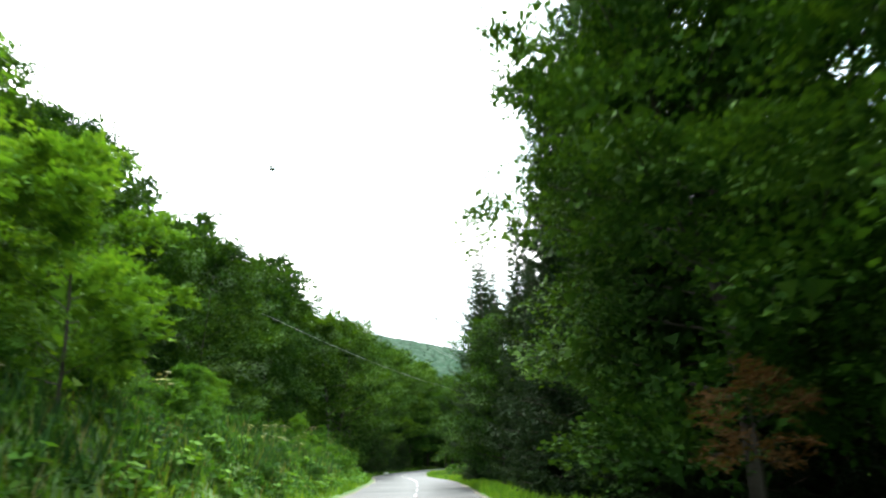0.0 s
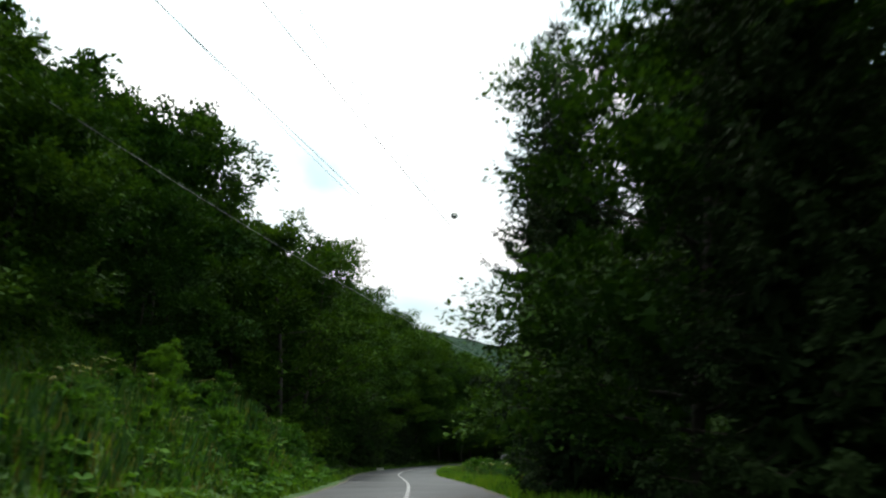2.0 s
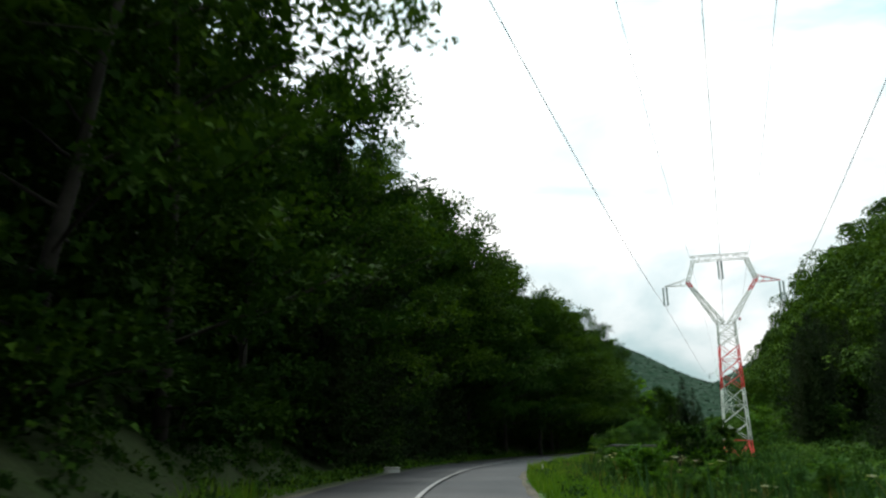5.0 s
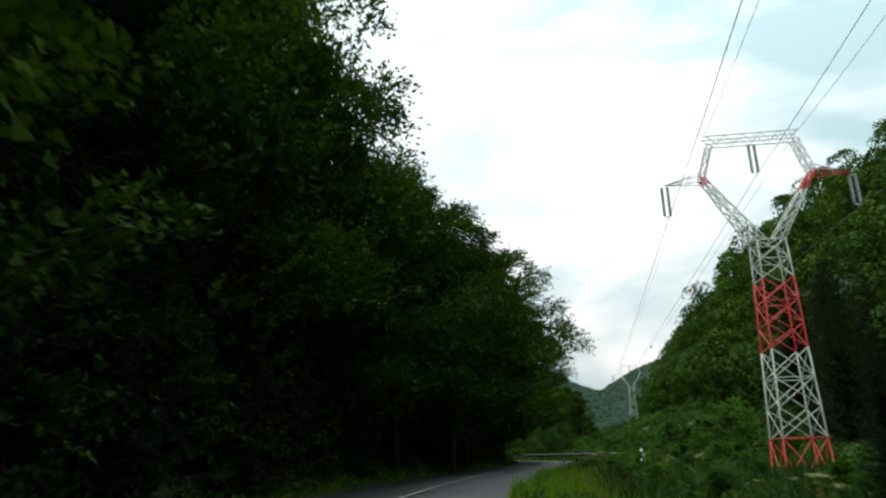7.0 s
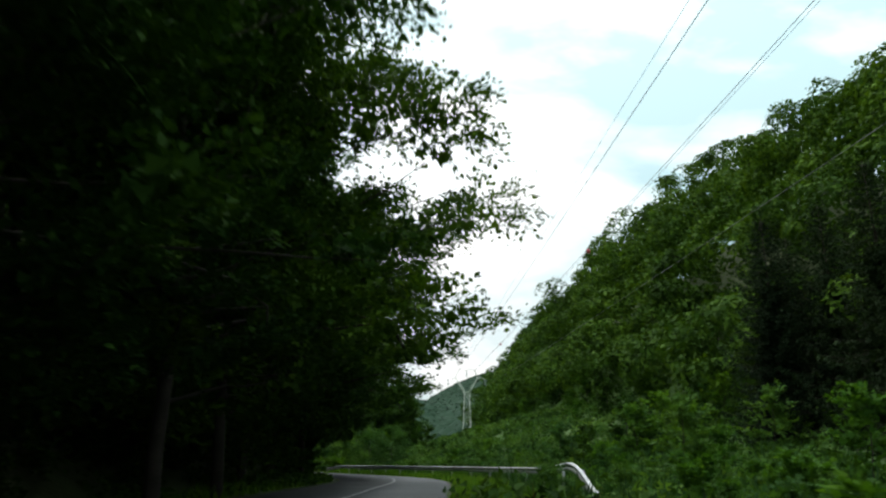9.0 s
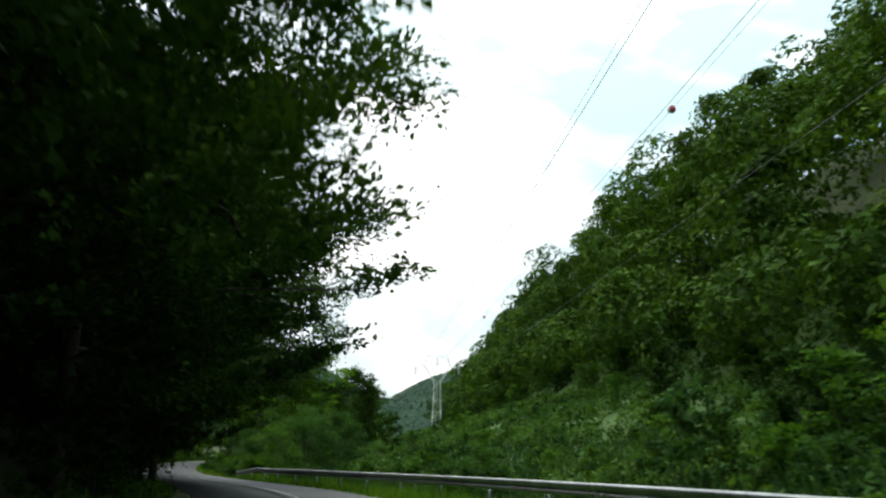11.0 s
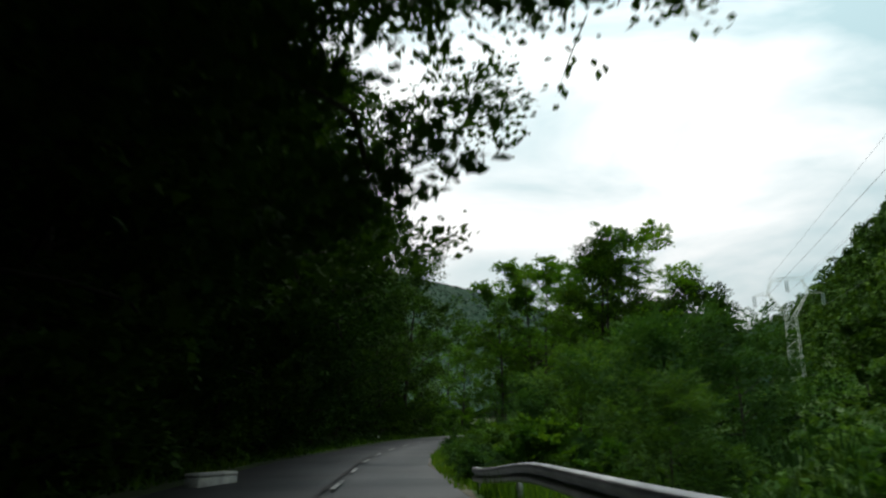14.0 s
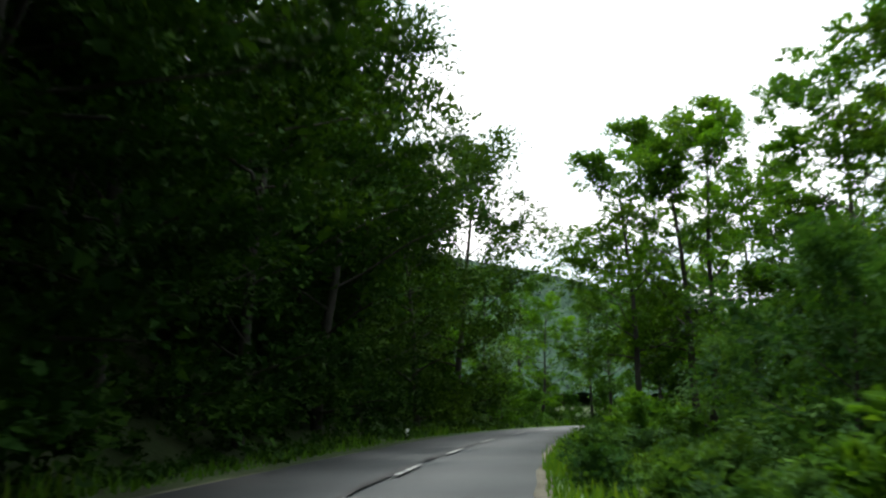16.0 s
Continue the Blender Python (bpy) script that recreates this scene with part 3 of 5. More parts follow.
def spruce(name, label, seed, height, radius, low=0.06, fine=1.0):
    """A spruce: a straight trunk, whorls of sagging branches with upturned ends, and feathery twigs that hang from them.
    fine: how many twigs, and how small."""
    rng = np.random.default_rng(seed)
    tree = new(name)
    wood, needles = Geo(), Geo()
    r0 = height * 0.012
    zs = np.linspace(-0.4, height, 12)
    tube(wood, np.stack([0.05 * np.sin(zs * 0.3), 0.04 * np.cos(zs * 0.4), zs], -1), np.linspace(r0, 0.015, 12), 8)
    z, n = height * low, 0
    cen, dirs, lens = [], [], []
    t = np.linspace(0, 1, 8)
    while z < height * 0.985:
        rel = z / height
        whorl = radius * 1.04 * (1 - rel) ** 0.76 * min(1.0, 0.6 + 3.0 * (rel - low + 0.03)) + 0.07
        k = int(rng.integers(5, 8))
        for b in range(k):
            reach = whorl * (rng.uniform(1.0, 1.12) if rng.random() < 0.2 else rng.uniform(0.62, 1.0))
            ang = b * 2 * math.pi / k + n * 0.9 + rng.normal() * 0.2
            fall = (0.50 - 0.75 * rel) * rng.uniform(0.7, 1.2)
            zz = z + reach * (-fall * t - 0.10 * np.sin(t * math.pi) + 0.24 * t**4)
            axis, lat = np.array([math.cos(ang), math.sin(ang), 0]), np.array([-math.sin(ang), math.cos(ang), 0])
            br = axis * (t * reach)[:, None] + lat * (rng.normal() * 0.08 * reach * t**2)[:, None]
            br[:, 2] = zz
            tube(wood, br[::2], np.linspace(0.03 * (1 - rel) + 0.008, 0.004, 4), 3, wood.v[0])
            m = int((19 + 2 * rel) * fine * reach) + 9
            s = 0.10 + 0.90 * rng.random(m) ** 0.8
            c = np.stack([np.interp(s, t, br[:, a]) for a in range(3)], -1)
            side = np.where(np.arange(m) % 2, 1.0, -1.0)
            hang = rng.uniform(0.1, 1.3, m) * (1.15 - rel)
            d = unit(axis * rng.uniform(0.4, 0.9, m)[:, None] + lat * (side * rng.uniform(0.2, 0.9, m))[:, None] - np.array([0, 0, 1.0]) * hang[:, None])
            cen.append(c), dirs.append(d)
            lens.append(rng.uniform(0.22, 0.55, m) * (0.45 + 0.55 * np.minimum(1.0, reach / 2.0)) * (1.15 - 0.5 * s))
            tip = unit(br[-1] - br[-2])
            cen.append(br[-1][None]), dirs.append(tip[None]), lens.append(np.array([0.22]))
        z += height * 0.0180 * rng.uniform(0.7, 1.4)
        n += 1
    c, d, ln = np.concatenate(cen), np.concatenate(dirs), np.concatenate(lens)
    # each twig: a row of short tufts to both sides
    tufts = 5
    q = (np.arange(tufts) + 0.5) / tufts
    side = unit(np.cross(d, rng.normal(size=d.shape) * 0.5 + np.array([0, 0, 1.0])))
    sg = np.where(np.arange(tufts) % 2, 1.0, -1.0)
    p = c[:, None] + d[:, None] * (q[None] * ln[:, None])[..., None]
    e = unit(d[:, None] * 0.8 + side[:, None] * (sg[None] * rng.uniform(0.35, 0.9, (len(c), tufts)))[..., None] + rng.normal(size=(len(c), tufts, 3)) * 0.18)
    size = (0.40 * ln[:, None] * rng.uniform(0.8, 1.3, (len(c), tufts)) * (1.15 - 0.5 * q[None]))[..., None]
    w = 0.25 * size * (1.0 if fine >= 1 else 1.25)
    nr = unit(np.cross(e, rng.normal(size=e.shape)))
    v = np.stack([p, p + e * size * 0.5 + nr * w, p + e * size, p + e * size * 0.5 - nr * w], 2)
    needles.add(v.reshape(-1, 3), quads=np.arange(len(c) * tufts * 4).reshape(-1, 4))
    # the dense inside, close to the trunk
    m = int(7000 * min(fine, 1.0))
    f = low + (0.68 - low) * rng.random(m) ** 1.3
    a = rng.uniform(0, 6.283, m)
    rr = radius * (1 - f) ** 0.98 * np.minimum(1.0, 0.6 + 3.0 * (f - low)) * rng.random(m) ** 0.6 * (0.58 - 0.36 * f)
    leaves(needles, rng, np.stack([rr * np.cos(a), rr * np.sin(a), f * height - 0.35 * rr], -1), 0.40, 0.3, ratio=0.42, hang=0.8, single=True)
    part("trunk", wood, SPRUCE_BARK, tree, "brown scaly bark", smooth=True)
    part("needles", needles, NEEDLES, tree)
    return tagged(tree, label, "tree")


def place(ob, x, y, turn=0.0, size=1.0, sink=0.0, z=None):
    zz = float(ground_z(x, y)) if z is None else z
    m = Matrix.Translation((x, y, zz - sink)) @ Matrix.Rotation(turn, 4, "Z") @ Matrix.Scale(size, 4)
    return m


class Kind:
    """A kind of plant, built once; the first call moves the original, each further one a copy."""

    def __init__(self, ob):
        self.ob, self.used = ob, False

    def put(self, x, y, turn, size=1.0, sink=0.0, label="", group=""):
        m = place(self.ob, x, y, turn, size, sink)
        if self.used:
            ob = copy_thing(self.ob, m)
            ob.scale = (size, size, size)
        else:
            ob, self.used = self.ob, True
            ob.matrix_basis = m
        return tagged(ob, label, group=group)


build_ground()
road = build_road()

# ---------- plants: kinds ----------
rng = np.random.default_rng(7)
HILL = [Kind(broadleaf("beech_tree", "tall leafy beech tree on the steep wooded slope", 11 + k, 15.0 + 1.3 * k, 5.2, 0.46, 3000, low=0.10, lobe=0.30, single=True, limbs=14, sides=4, ratio=0.8, twigs=False, n=8, core=0.8)) for k in range(3)]
MID = [Kind(broadleaf("beech_tree", "leafy beech tree on the slope above the grassy bank", 21 + k, 12.0 + 1.4 * k, 4.9, 0.25, 14500, low=0.08, lobe=0.29, trunk_r=0.085, single=True, limbs=18, sides=5, ratio=0.75, twigs=False, n=11, core=1.8)) for k in range(3)]
EDGE = [Kind(broadleaf("beech_tree", "dark leafy beech at the forest edge, branches down to the ground", 31 + k, 18.5 + 1.2 * k, 6.2, 0.20, 20000, low=0.05, lobe=0.22, limbs=26, bias=0.24, ratio=0.8, single=True, clear=3.0, core=2.4, base_fill=0.32, n=12)) for k in range(3)]
HERO = [Kind(broadleaf("beech_tree", "large beech with boughs hanging out over the road", 51 + k, 16.5, 7.2, 0.15, 56000, low=0.20, lobe=0.165, base_fill=0.38, limbs=42, bias=0.27, gather=0.3, ratio=0.7, droop=0.10, clear=3.5, core=7.0, n=18, flat=0.55)) for k in range(2)]
OVERHANG = Kind(broadleaf("beech_tree", "spreading beech whose boughs hang over the whole road", 57, 19.0, 8.2, 0.145, 104000, low=0.24, lobe=0.155, base_fill=0.25, limbs=70, bias=0.36, gather=0.6, ratio=0.72, droop=-0.10, clear=3.5, core=8.0, n=20, flat=0.55))
DENSE = [Kind(broadleaf("beech_tree", "leafy beech beside the road", 61 + k, 11.5, 4.5, 0.125, 36000, low=0.16, lobe=0.22, limbs=24, ratio=0.65, core=4.5, n=14, flat=0.6)) for k in range(1)]
POINTED = [Kind(broadleaf("beech_tree", "young beech with a pointed crown in the roadside thicket", 66, 13.0, 3.9, 0.15, 20000, low=0.05, lobe=0.22, limbs=26, ratio=0.7, core=1.2, n=13, flat=0.5, base_fill=0.40, single=True))]
LIGHT = [Kind(broadleaf("alder_tree", "slender open-crowned alder beside the road", 71 + k, 15.5, 4.4, 0.16, 21000, low=(0.26, 0.08)[k], lobe=0.12, limbs=18, mat=(BUSH, ALDER)[k], ratio=0.75, open_top=0.35, single=True, core=0.3, n=8)) for k in range(2)]
WILLOWS = [Kind(broadleaf("willow_bush", "rounded grey-green willow bush in the meadow", 81 + k, 5.5, 2.9, 0.16, 9500, mat=WILLOW, low=0.04, lobe=0.30, limbs=14, trunk_r=0.07, category="bush", single=True, ratio=0.5, twigs=False, n=12)) for k in range(2)]
BUSHES = [Kind(broadleaf("shrub", "fresh green leafy shrub among the grass", 91 + k, 2.2, 1.2, 0.15, 1300, mat=(BUSH, BUSH, WILLOW)[k], low=0.04, lobe=0.34, limbs=9, trunk_r=0.025, category="bush", sides=4, twigs=False, single=True, ratio=0.7, n=9)) for k in range(3)]
YOUNG = [Kind(broadleaf("sapling", "young bushy tree on the overgrown slope", 101 + k, 4.6, 1.8, 0.23, 1150, mat=(BEECH, BUSH, WILLOW)[k], low=0.05, lobe=0.32, limbs=11, trunk_r=0.045, single=True, sides=4, ratio=0.65, twigs=False, n=9)) for k in range(3)]
VERGE_SHRUBS = [Kind(broadleaf("shrub", "low leafy shrub at the edge of the road", 95 + k, 1.3, 0.8, 0.075, 2600, mat=(SHADED_HERB, WILLOW)[k], low=0.04, lobe=0.34, limbs=10, trunk_r=0.015, category="bush", sides=4, twigs=False, single=True, ratio=0.7, n=9)) for k in range(2)]
BANK_TREE = [Kind(broadleaf("bank_tree", "bushy young hazel on the grassy bank, leaved from the ground", 111 + k, 5.6, 2.3, 0.13, 12000, mat=BUSH, low=0.10, lobe=0.26, limbs=16, trunk_r=0.05, single=True, ratio=0.7, n=12)) for k in range(2)]
SPRUCES = [Kind(spruce("spruce_tree", "tall dark spruce with drooping branches beside the road", 121 + k, (17.5, 21.0, 19.0)[k], (3.0, 3.4, 3.9)[k], low=(0.06, 0.06, 0.17)[k], fine=1.2)) for k in range(3)]
BACK_SPRUCES = [Kind(spruce("spruce_tree", "tall dark spruce in the row behind the roadside", 126 + k, 20.0, 3.9, low=0.04, fine=0.5)) for k in range(2)]
FIR = [Kind(spruce("spruce_tree", "dark spruce at the foot of the far slope", 131, 14.0, 4.2, fine=0.5))]
RUST = Kind(broadleaf("dry_sapling", "small sapling with rust-brown dry leaves", 141, 3.6, 1.0, 0.075, 2600, mat=RUSTY, low=0.58, lobe=0.3, limbs=9, trunk_r=0.035, core=0.0, n=6, single=True))


def turn():
    return float(rng.uniform(0, 6.28))


def ux(y, u):
    """The place at a distance u to the right of the road's middle, at y."""
    return float(road_x(y)) + u


def under_line(x, y):
    """Whether a place lies in the strip kept clear below the power line."""
    return y > 200 and -9 < x - (22.85 + 0.2886 * (y - 152.8)) < 5


# the wooded slope beside the road
for row, (d, gap) in enumerate(((9.0, 6.2), (14.5, 6.5), (21.0, 7.5), (29.0, 8.5))):
    y = -28.0 + row * 2
    while y < 350:
        yy, dd = y + rng.uniform(-1.8, 1.8), d + rng.uniform(-1.5, 1.5)
        if yy < 88:
            dd += 1.5
        x = min(ux(yy, -left_edge(yy) - dd), 16.0 - dd if yy > 285 else 99.0)
        front = row == 0 and 10 < yy < 150 or row == 1 and 10 < yy < 120 or row == 2 and yy < 84
        kinds = MID if front else HILL
        size = rng.uniform(0.85, 1.12) * (1.15 if front and yy > 92 else 1.0) * (0.73 if yy < 50 else 0.80 if yy < 60 else 0.82 if yy < 74 else 1.12 if yy < 90 else 1.04)
        kinds[int(rng.integers(0, 3))].put(x, yy, turn(), float(size), 0.3, group="trees on the wooded slope")
        y += gap * rng.uniform(0.85, 1.15)

# the forest edge close to the road
for n, y in enumerate(np.arange(93, 302, 6.6)):
    if 184 < y < 232:
        continue
    d = 3.6 + rng.uniform(-0.5, 0.8) + (1.5 if y < 100 else 0.4 if y > 262 else 1.2 if 143 < y < 184 else -0.8 if 234 < y < 262 else 0)
    EDGE[n % 3].put(ux(y, -left_edge(y) - d), float(y), float(rng.uniform(-0.7, 0.7)), float(rng.uniform(0.88, 1.05) * (0.95 if 108 < y < 138 else 1.0)), 0.2, group="trees at the forest edge")
for y, d, k, s in ((150, 2.6, 0, 0.92), (158, 2.0, 1, 0.94), (164, 0.5, 0, 0.98), (170, 1.0, 1, 1.0), (178, 2.6, 0, 0.96), (186, 3.3, 0, 1.0), (194, 2.6, 1, 1.05), (201.5, 3.4, 0, 0.96), (209, 2.8, 1, 0.96), (214, 3.4, 0, 0.95), (226.5, 3.6, 1, 0.9), (232, 1.8, 0, 1.05), (238, 4.4, 1, 0.92)):
    HERO[k].put(ux(y, -left_edge(y) - d), y, float(rng.uniform(-0.5, 0.5)), s, 0.2, group="trees at the forest edge")
    if y > 184:
        EDGE[k].put(ux(y, -left_edge(y) - d - 4.0), y + 3.0, float(rng.uniform(-0.7, 0.7)), 0.95, 0.2, group="trees at the forest edge")
for y, x, k, s in ((223.5, 12.6, 0, 1.0), (229.5, 13.4, 1, 0.95), (217.0, 13.2, 2, 0.95),):
    EDGE[k].put(x, y, float(rng.uniform(-0.7, 0.7)), s, 0.2, group="trees at the forest edge")
for y, x, k, s in ((223.2, 14.8, 1, 0.94), (241.0, 10.8, 1, 1.12), (249.0, 9.6, 0, 1.1), (257.5, 9.0, 1, 1.1), (134.0, -9.6, 1, 1.12), (141.5, -7.2, 0, 1.12), (148.0, -4.6, 1, 1.1)):
    HERO[k].put(x, y, float(rng.uniform(-0.7, 0.7)), s, 0.2, group="trees at the forest edge")
OVERHANG.put(15.5, 219.8, 0.1, 1.0, 0.2, group="trees at the forest edge")

for n, y in enumerate((119, 124.5, 129, 134.5, 140, 145)):
    d = (2.9, 2.4, 3.3)[n % 3]
    BACK_SPRUCES[n % 2].put(ux(y, -left_edge(y) - d), y, turn(), (0.92, 0.84, 1.02, 0.9)[n % 4], 0.2, label="dark spruce in the forest edge close to the road", group="spruces at the forest edge")

# the dark row of trees on the other side, at the start
# trees behind the start are unseen, added to keep sky light off the row
for y, x, kind, s, a in ((-14, 13.5, EDGE[2], 0.95, 3.1), (-5, 13.0, EDGE[1], 0.95, 3.1), (4, 15.5, DENSE[0], 1.4, 3.1), (12.5, 15.8, DENSE[0], 1.4, 2.1), (20.3, 11.8, DENSE[0], 1.32, 3.4), (21.0, 15.0, HERO[0], 0.9, 3.14), (51.8, 9.4, DENSE[0], 1.0, 1.3), (27, 18, EDGE[2], 0.9, 3.0), (37, 17.5, EDGE[0], 0.9, 2.8), (48, 18, EDGE[1], 0.9, 3.3), (59, 18, EDGE[2], 0.9, 3.0), (69, 18.5, EDGE[0], 0.85, 3.0)):
    kind.put(x, y, a, s, 0.2, group="roadside trees")
for y, x, k, s in ((27.0, 12.3, 1, 1.0), (30.2, 11.6, 1, 1.08), (33.8, 11.3, 2, 1.15), (38.2, 11.4, 0, 1.22), (49.3, 10.6, 0, 0.98), (61.0, 9.0, 0, 0.96), (64.5, 10.2, 1, 0.85), (67.5, 9.2, 2, 1.06), (73.5, 10.7, 0, 1.05)):
    SPRUCES[k].put(x, y, 2.4 * y, s, 0.2, group="roadside trees")
for y, x, k, s in ((28.5, 15.5, 0, 1.0), (41, 13.4, 1, 1.08), (30, 14.5, 1, 1.05), (36, 15, 0, 1.05), (24, 15.5, 1, 1.05), (45, 13.5, 1, 0.95), (58, 12.5, 1, 0.85), (63, 15.5, 1, 1.1), (70, 15.8, 0, 1.15), (54.5, 14.5, 0, 1.1), (79, 15, 1, 0.9), (76, 17.0, 0, 1.2), (72, 18.0, 1, 1.1), (66.5, 17.5, 0, 1.2), (66, 13.5, 0, 0.95), (75, 13.5, 1, 0.9)):
    BACK_SPRUCES[k].put(x, y, 2.4 * y, s, 0.2, group="roadside trees")
for y, x, s in ((130.4, 13.2, 0.30), (131.4, 14.0, 0.27), (131.0, 12.5, 0.22), (132.4, 13.4, 0.26), (129.8, 13.9, 0.22)):
    BACK_SPRUCES[0].put(x, y, turn(), s, 0.1, label="small dark spruce standing in the meadow", group="small spruces in the meadow")
for y, x in ((127.0, 12.0), (126.6, 13.0), (129.0, 15.2)):
    YOUNG[0].put(x, y, turn(), 0.75, 0.1, label="dark bushy young tree among the meadow herbs", group="saplings in the meadow")
RUST.put(10.4, 16.4, 0.4, 0.86, 0.05)
for x, y, k, size in ((-2.3, 21.5, 0, 1.12), (-4.4, 18.2, 1, 1.1), (-3.6, 25.5, 1, 0.75), (-6.2, 22.5, 0, 1.1), (-3.0, 31.0, 0, 0.42), (-5.6, 30.0, 1, 0.5), (-4.8, 39.5, 1, 0.44), (-6.5, 44.5, 0, 0.55), (-4.6, 69.5, 0, 0.34), (-6.0, 66.5, 1, 0.40)):
    BANK_TREE[k].put(x, y, turn(), size, 0.1, group="young trees on the bank")

# spruces and saplings on the far side of the meadow
for k in range(11):
    y = 150 + 3.4 * k
    x = float(FOOT(y)) - rng.uniform(-4, 9)
    FIR[0].put(x, y, turn(), float(rng.uniform(0.7, 1.15)), 0.2, group="spruces below the far slope")
for k in range(92):
    y = rng.uniform(162, 330)
    x0, x1 = ux(y, 9 if y < 215 else 13), float(FOOT(y))
    x = x0 + (x1 - x0) * rng.uniform(0.1, 1.0) ** 0.8
    if abs(x - 22.8) < 4 and abs(y - 152.8) < 5:
        continue
    YOUNG[k % 3].put(float(x), float(y), turn(), float(rng.uniform(0.45, 1.0)) * (0.5 if under_line(x, y) else 1.0), 0.1, group="saplings on the overgrown slope")

# willows and alders on the meadow side, further on
for y, u, k, s in ((250, 13.0, 0, 1.0), (262, 8.2, 0, 0.9), (258, 14.0, 1, 1.2), (272, 9.5, 1, 0.9)):
    WILLOWS[k].put(ux(y, u), y, turn(), s, 0.1, group="willow bushes")
for y, u, k, s in ((267, 14.0, 0, 0.92), (270, 16.5, 1, 1.0), (286, 9.5, 1, 1.12), (284, 6.2, 0, 0.95), (276, 14.0, 1, 0.95), (294, 12.0, 1, 1.05), (306, 4.0, 1, 0.8), (312, -2, 0, 0.8)):
    LIGHT[k].put(ux(y, u), y, turn(), s, 0.1, group="roadside alders")
LIGHT[0].put(28.3, 285.0, 0.8, 1.12, 0.1, label="tall open-crowned alder with fanned branches", group="roadside alders")
POINTED[0].put(31.0, 264.9, 0.5, 1.04, 0.1, group="trees of the valley thicket")
for x, y, k, s in ((43.0, 283.0, 0, 1.0), (38.0, 279.0, 1, 0.80), (35.0, 288.0, 2, 0.85), (47.0, 290.0, 1, 0.72), (30.0, 296.0, 0, 0.8)):
    MID[k].put(x, y, turn(), s, 0.2, label="rounded dense beech in the valley thicket", group="trees of the valley thicket")
for x, y, k, s in ((25.2, 231.5, 1, 0.50), (28.3, 241.5, 0, 0.98), (32.5, 247.0, 1, 1.0), (26.0, 246.0, 1, 0.9)):
    WILLOWS[k].put(x, y, turn(), s, 0.1, group="willow bushes")

for y, x, k, s in ((305, 12, 1, 0.8), (311, 17, 0, 0.8), (317, 22, 1, 0.75), (322, 27, 0, 0.8), (321, 14, 1, 0.95), (312, 8, 1, 0.9), (300, 34, 1, 0.9), (330, 33, 1, 0.9), (331, 20, 0, 1.0), (326, 40, 0, 0.8)):
    LIGHT[k].put(x, y, turn(), s, 0.1, group="trees beyond the bend")
for k in range(64):
    y = rng.uniform(290, 332)
    x = rng.uniform(8, 40)
    if abs(x - float(road_x(y))) > 6:
        YOUNG[k % 3].put(float(x), float(y), turn(), float(rng.uniform(0.6, 1.1)), 0.1, group="saplings beyond the bend")
# saplings added to make the foot of the forest as dark as deep shade
for k in range(62):
    y = rng.uniform(94, 300)
    YOUNG[0].put(ux(y, -left_edge(y) - rng.uniform(3.8, 7.0)), float(y), turn(), float(rng.uniform(0.45, 1.0)), 0.1, label="dark bushy sapling added to fill the forest edge's shade", group="saplings under the trees")
for k in range(100):
    y = rng.uniform(195, 340)
    x = float(FOOT(y)) + rng.uniform(-3, 14)
    YOUNG[k % 3].put(x, float(y), turn(), float(rng.uniform(0.45, 0.8)) * (0.6 if under_line(x, y) else 1.2), 0.1, group="saplings on the overgrown slope")
for k in range(12):
    y = 296 + 2.6 * k
    YOUNG[1].put(ux(y, -rng.uniform(5.5, 9.5)), float(y), turn(), float(rng.uniform(0.5, 0.9)), 0.1, group="saplings beyond the bend")
for k in range(34):
    y = rng.uniform(272, 325)
    x = float(FOOT(y)) - rng.uniform(4, 34)
    if under_line(x, y) or x < ux(y, 9) or x > 46 + 0.3 * (y - 286):
        continue
    YOUNG[k % 2].put(x, float(y), turn(), float(rng.uniform(1.5, 2.3)), 0.1, label="leafy young tree in the valley thicket", group="trees of the valley thicket")

# more added saplings, hiding lit trunks where the edge lies in shade
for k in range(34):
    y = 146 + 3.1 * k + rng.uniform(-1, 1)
    YOUNG[0].put(ux(y, -left_edge(y) - rng.uniform(2.2, 3.8)), float(y), turn(), float(rng.uniform(0.4, 0.75)), 0.1, label="dark bushy sapling added to fill the forest edge's shade", group="saplings under the trees")

# shrubs on the bank and along the verge
for k in range(108):
    y = rng.uniform(8, 94)
    d = rng.uniform(1.8, 8.0)
    BUSHES[k % 3].put(ux(y, -left_edge(y) - d), float(y), turn(), float(rng.uniform(0.28, 0.7)), 0.1, group="shrubs on the bank")
for k in range(92):
    y = rng.uniform(74, 232)
    u = 3.0 + (rng.uniform(3.2, 12) if y < 160 else rng.uniform(4.5, 14))
    BUSHES[k % 3].put(ux(y, u), float(y), turn(), float(rng.uniform(0.45, 0.95)), 0.1, group="shrubs in the meadow")
for k in range(58):
    y = rng.uniform(238, 292)
    VERGE_SHRUBS[k % 2].put(ux(y, rng.uniform(3.7, 5.8)), float(y), turn(), float(rng.uniform(0.45, 1.0)), 0.06, group="shrubs along the verge")
for k in range(38):
    y = rng.uniform(236, 292)
    u = 3.0 + rng.uniform(2.2, 8)
    BUSHES[k % 3].put(ux(y, u), float(y), turn(), float(rng.uniform(0.5, 1.1)), 0.1, group="shrubs along the verge")


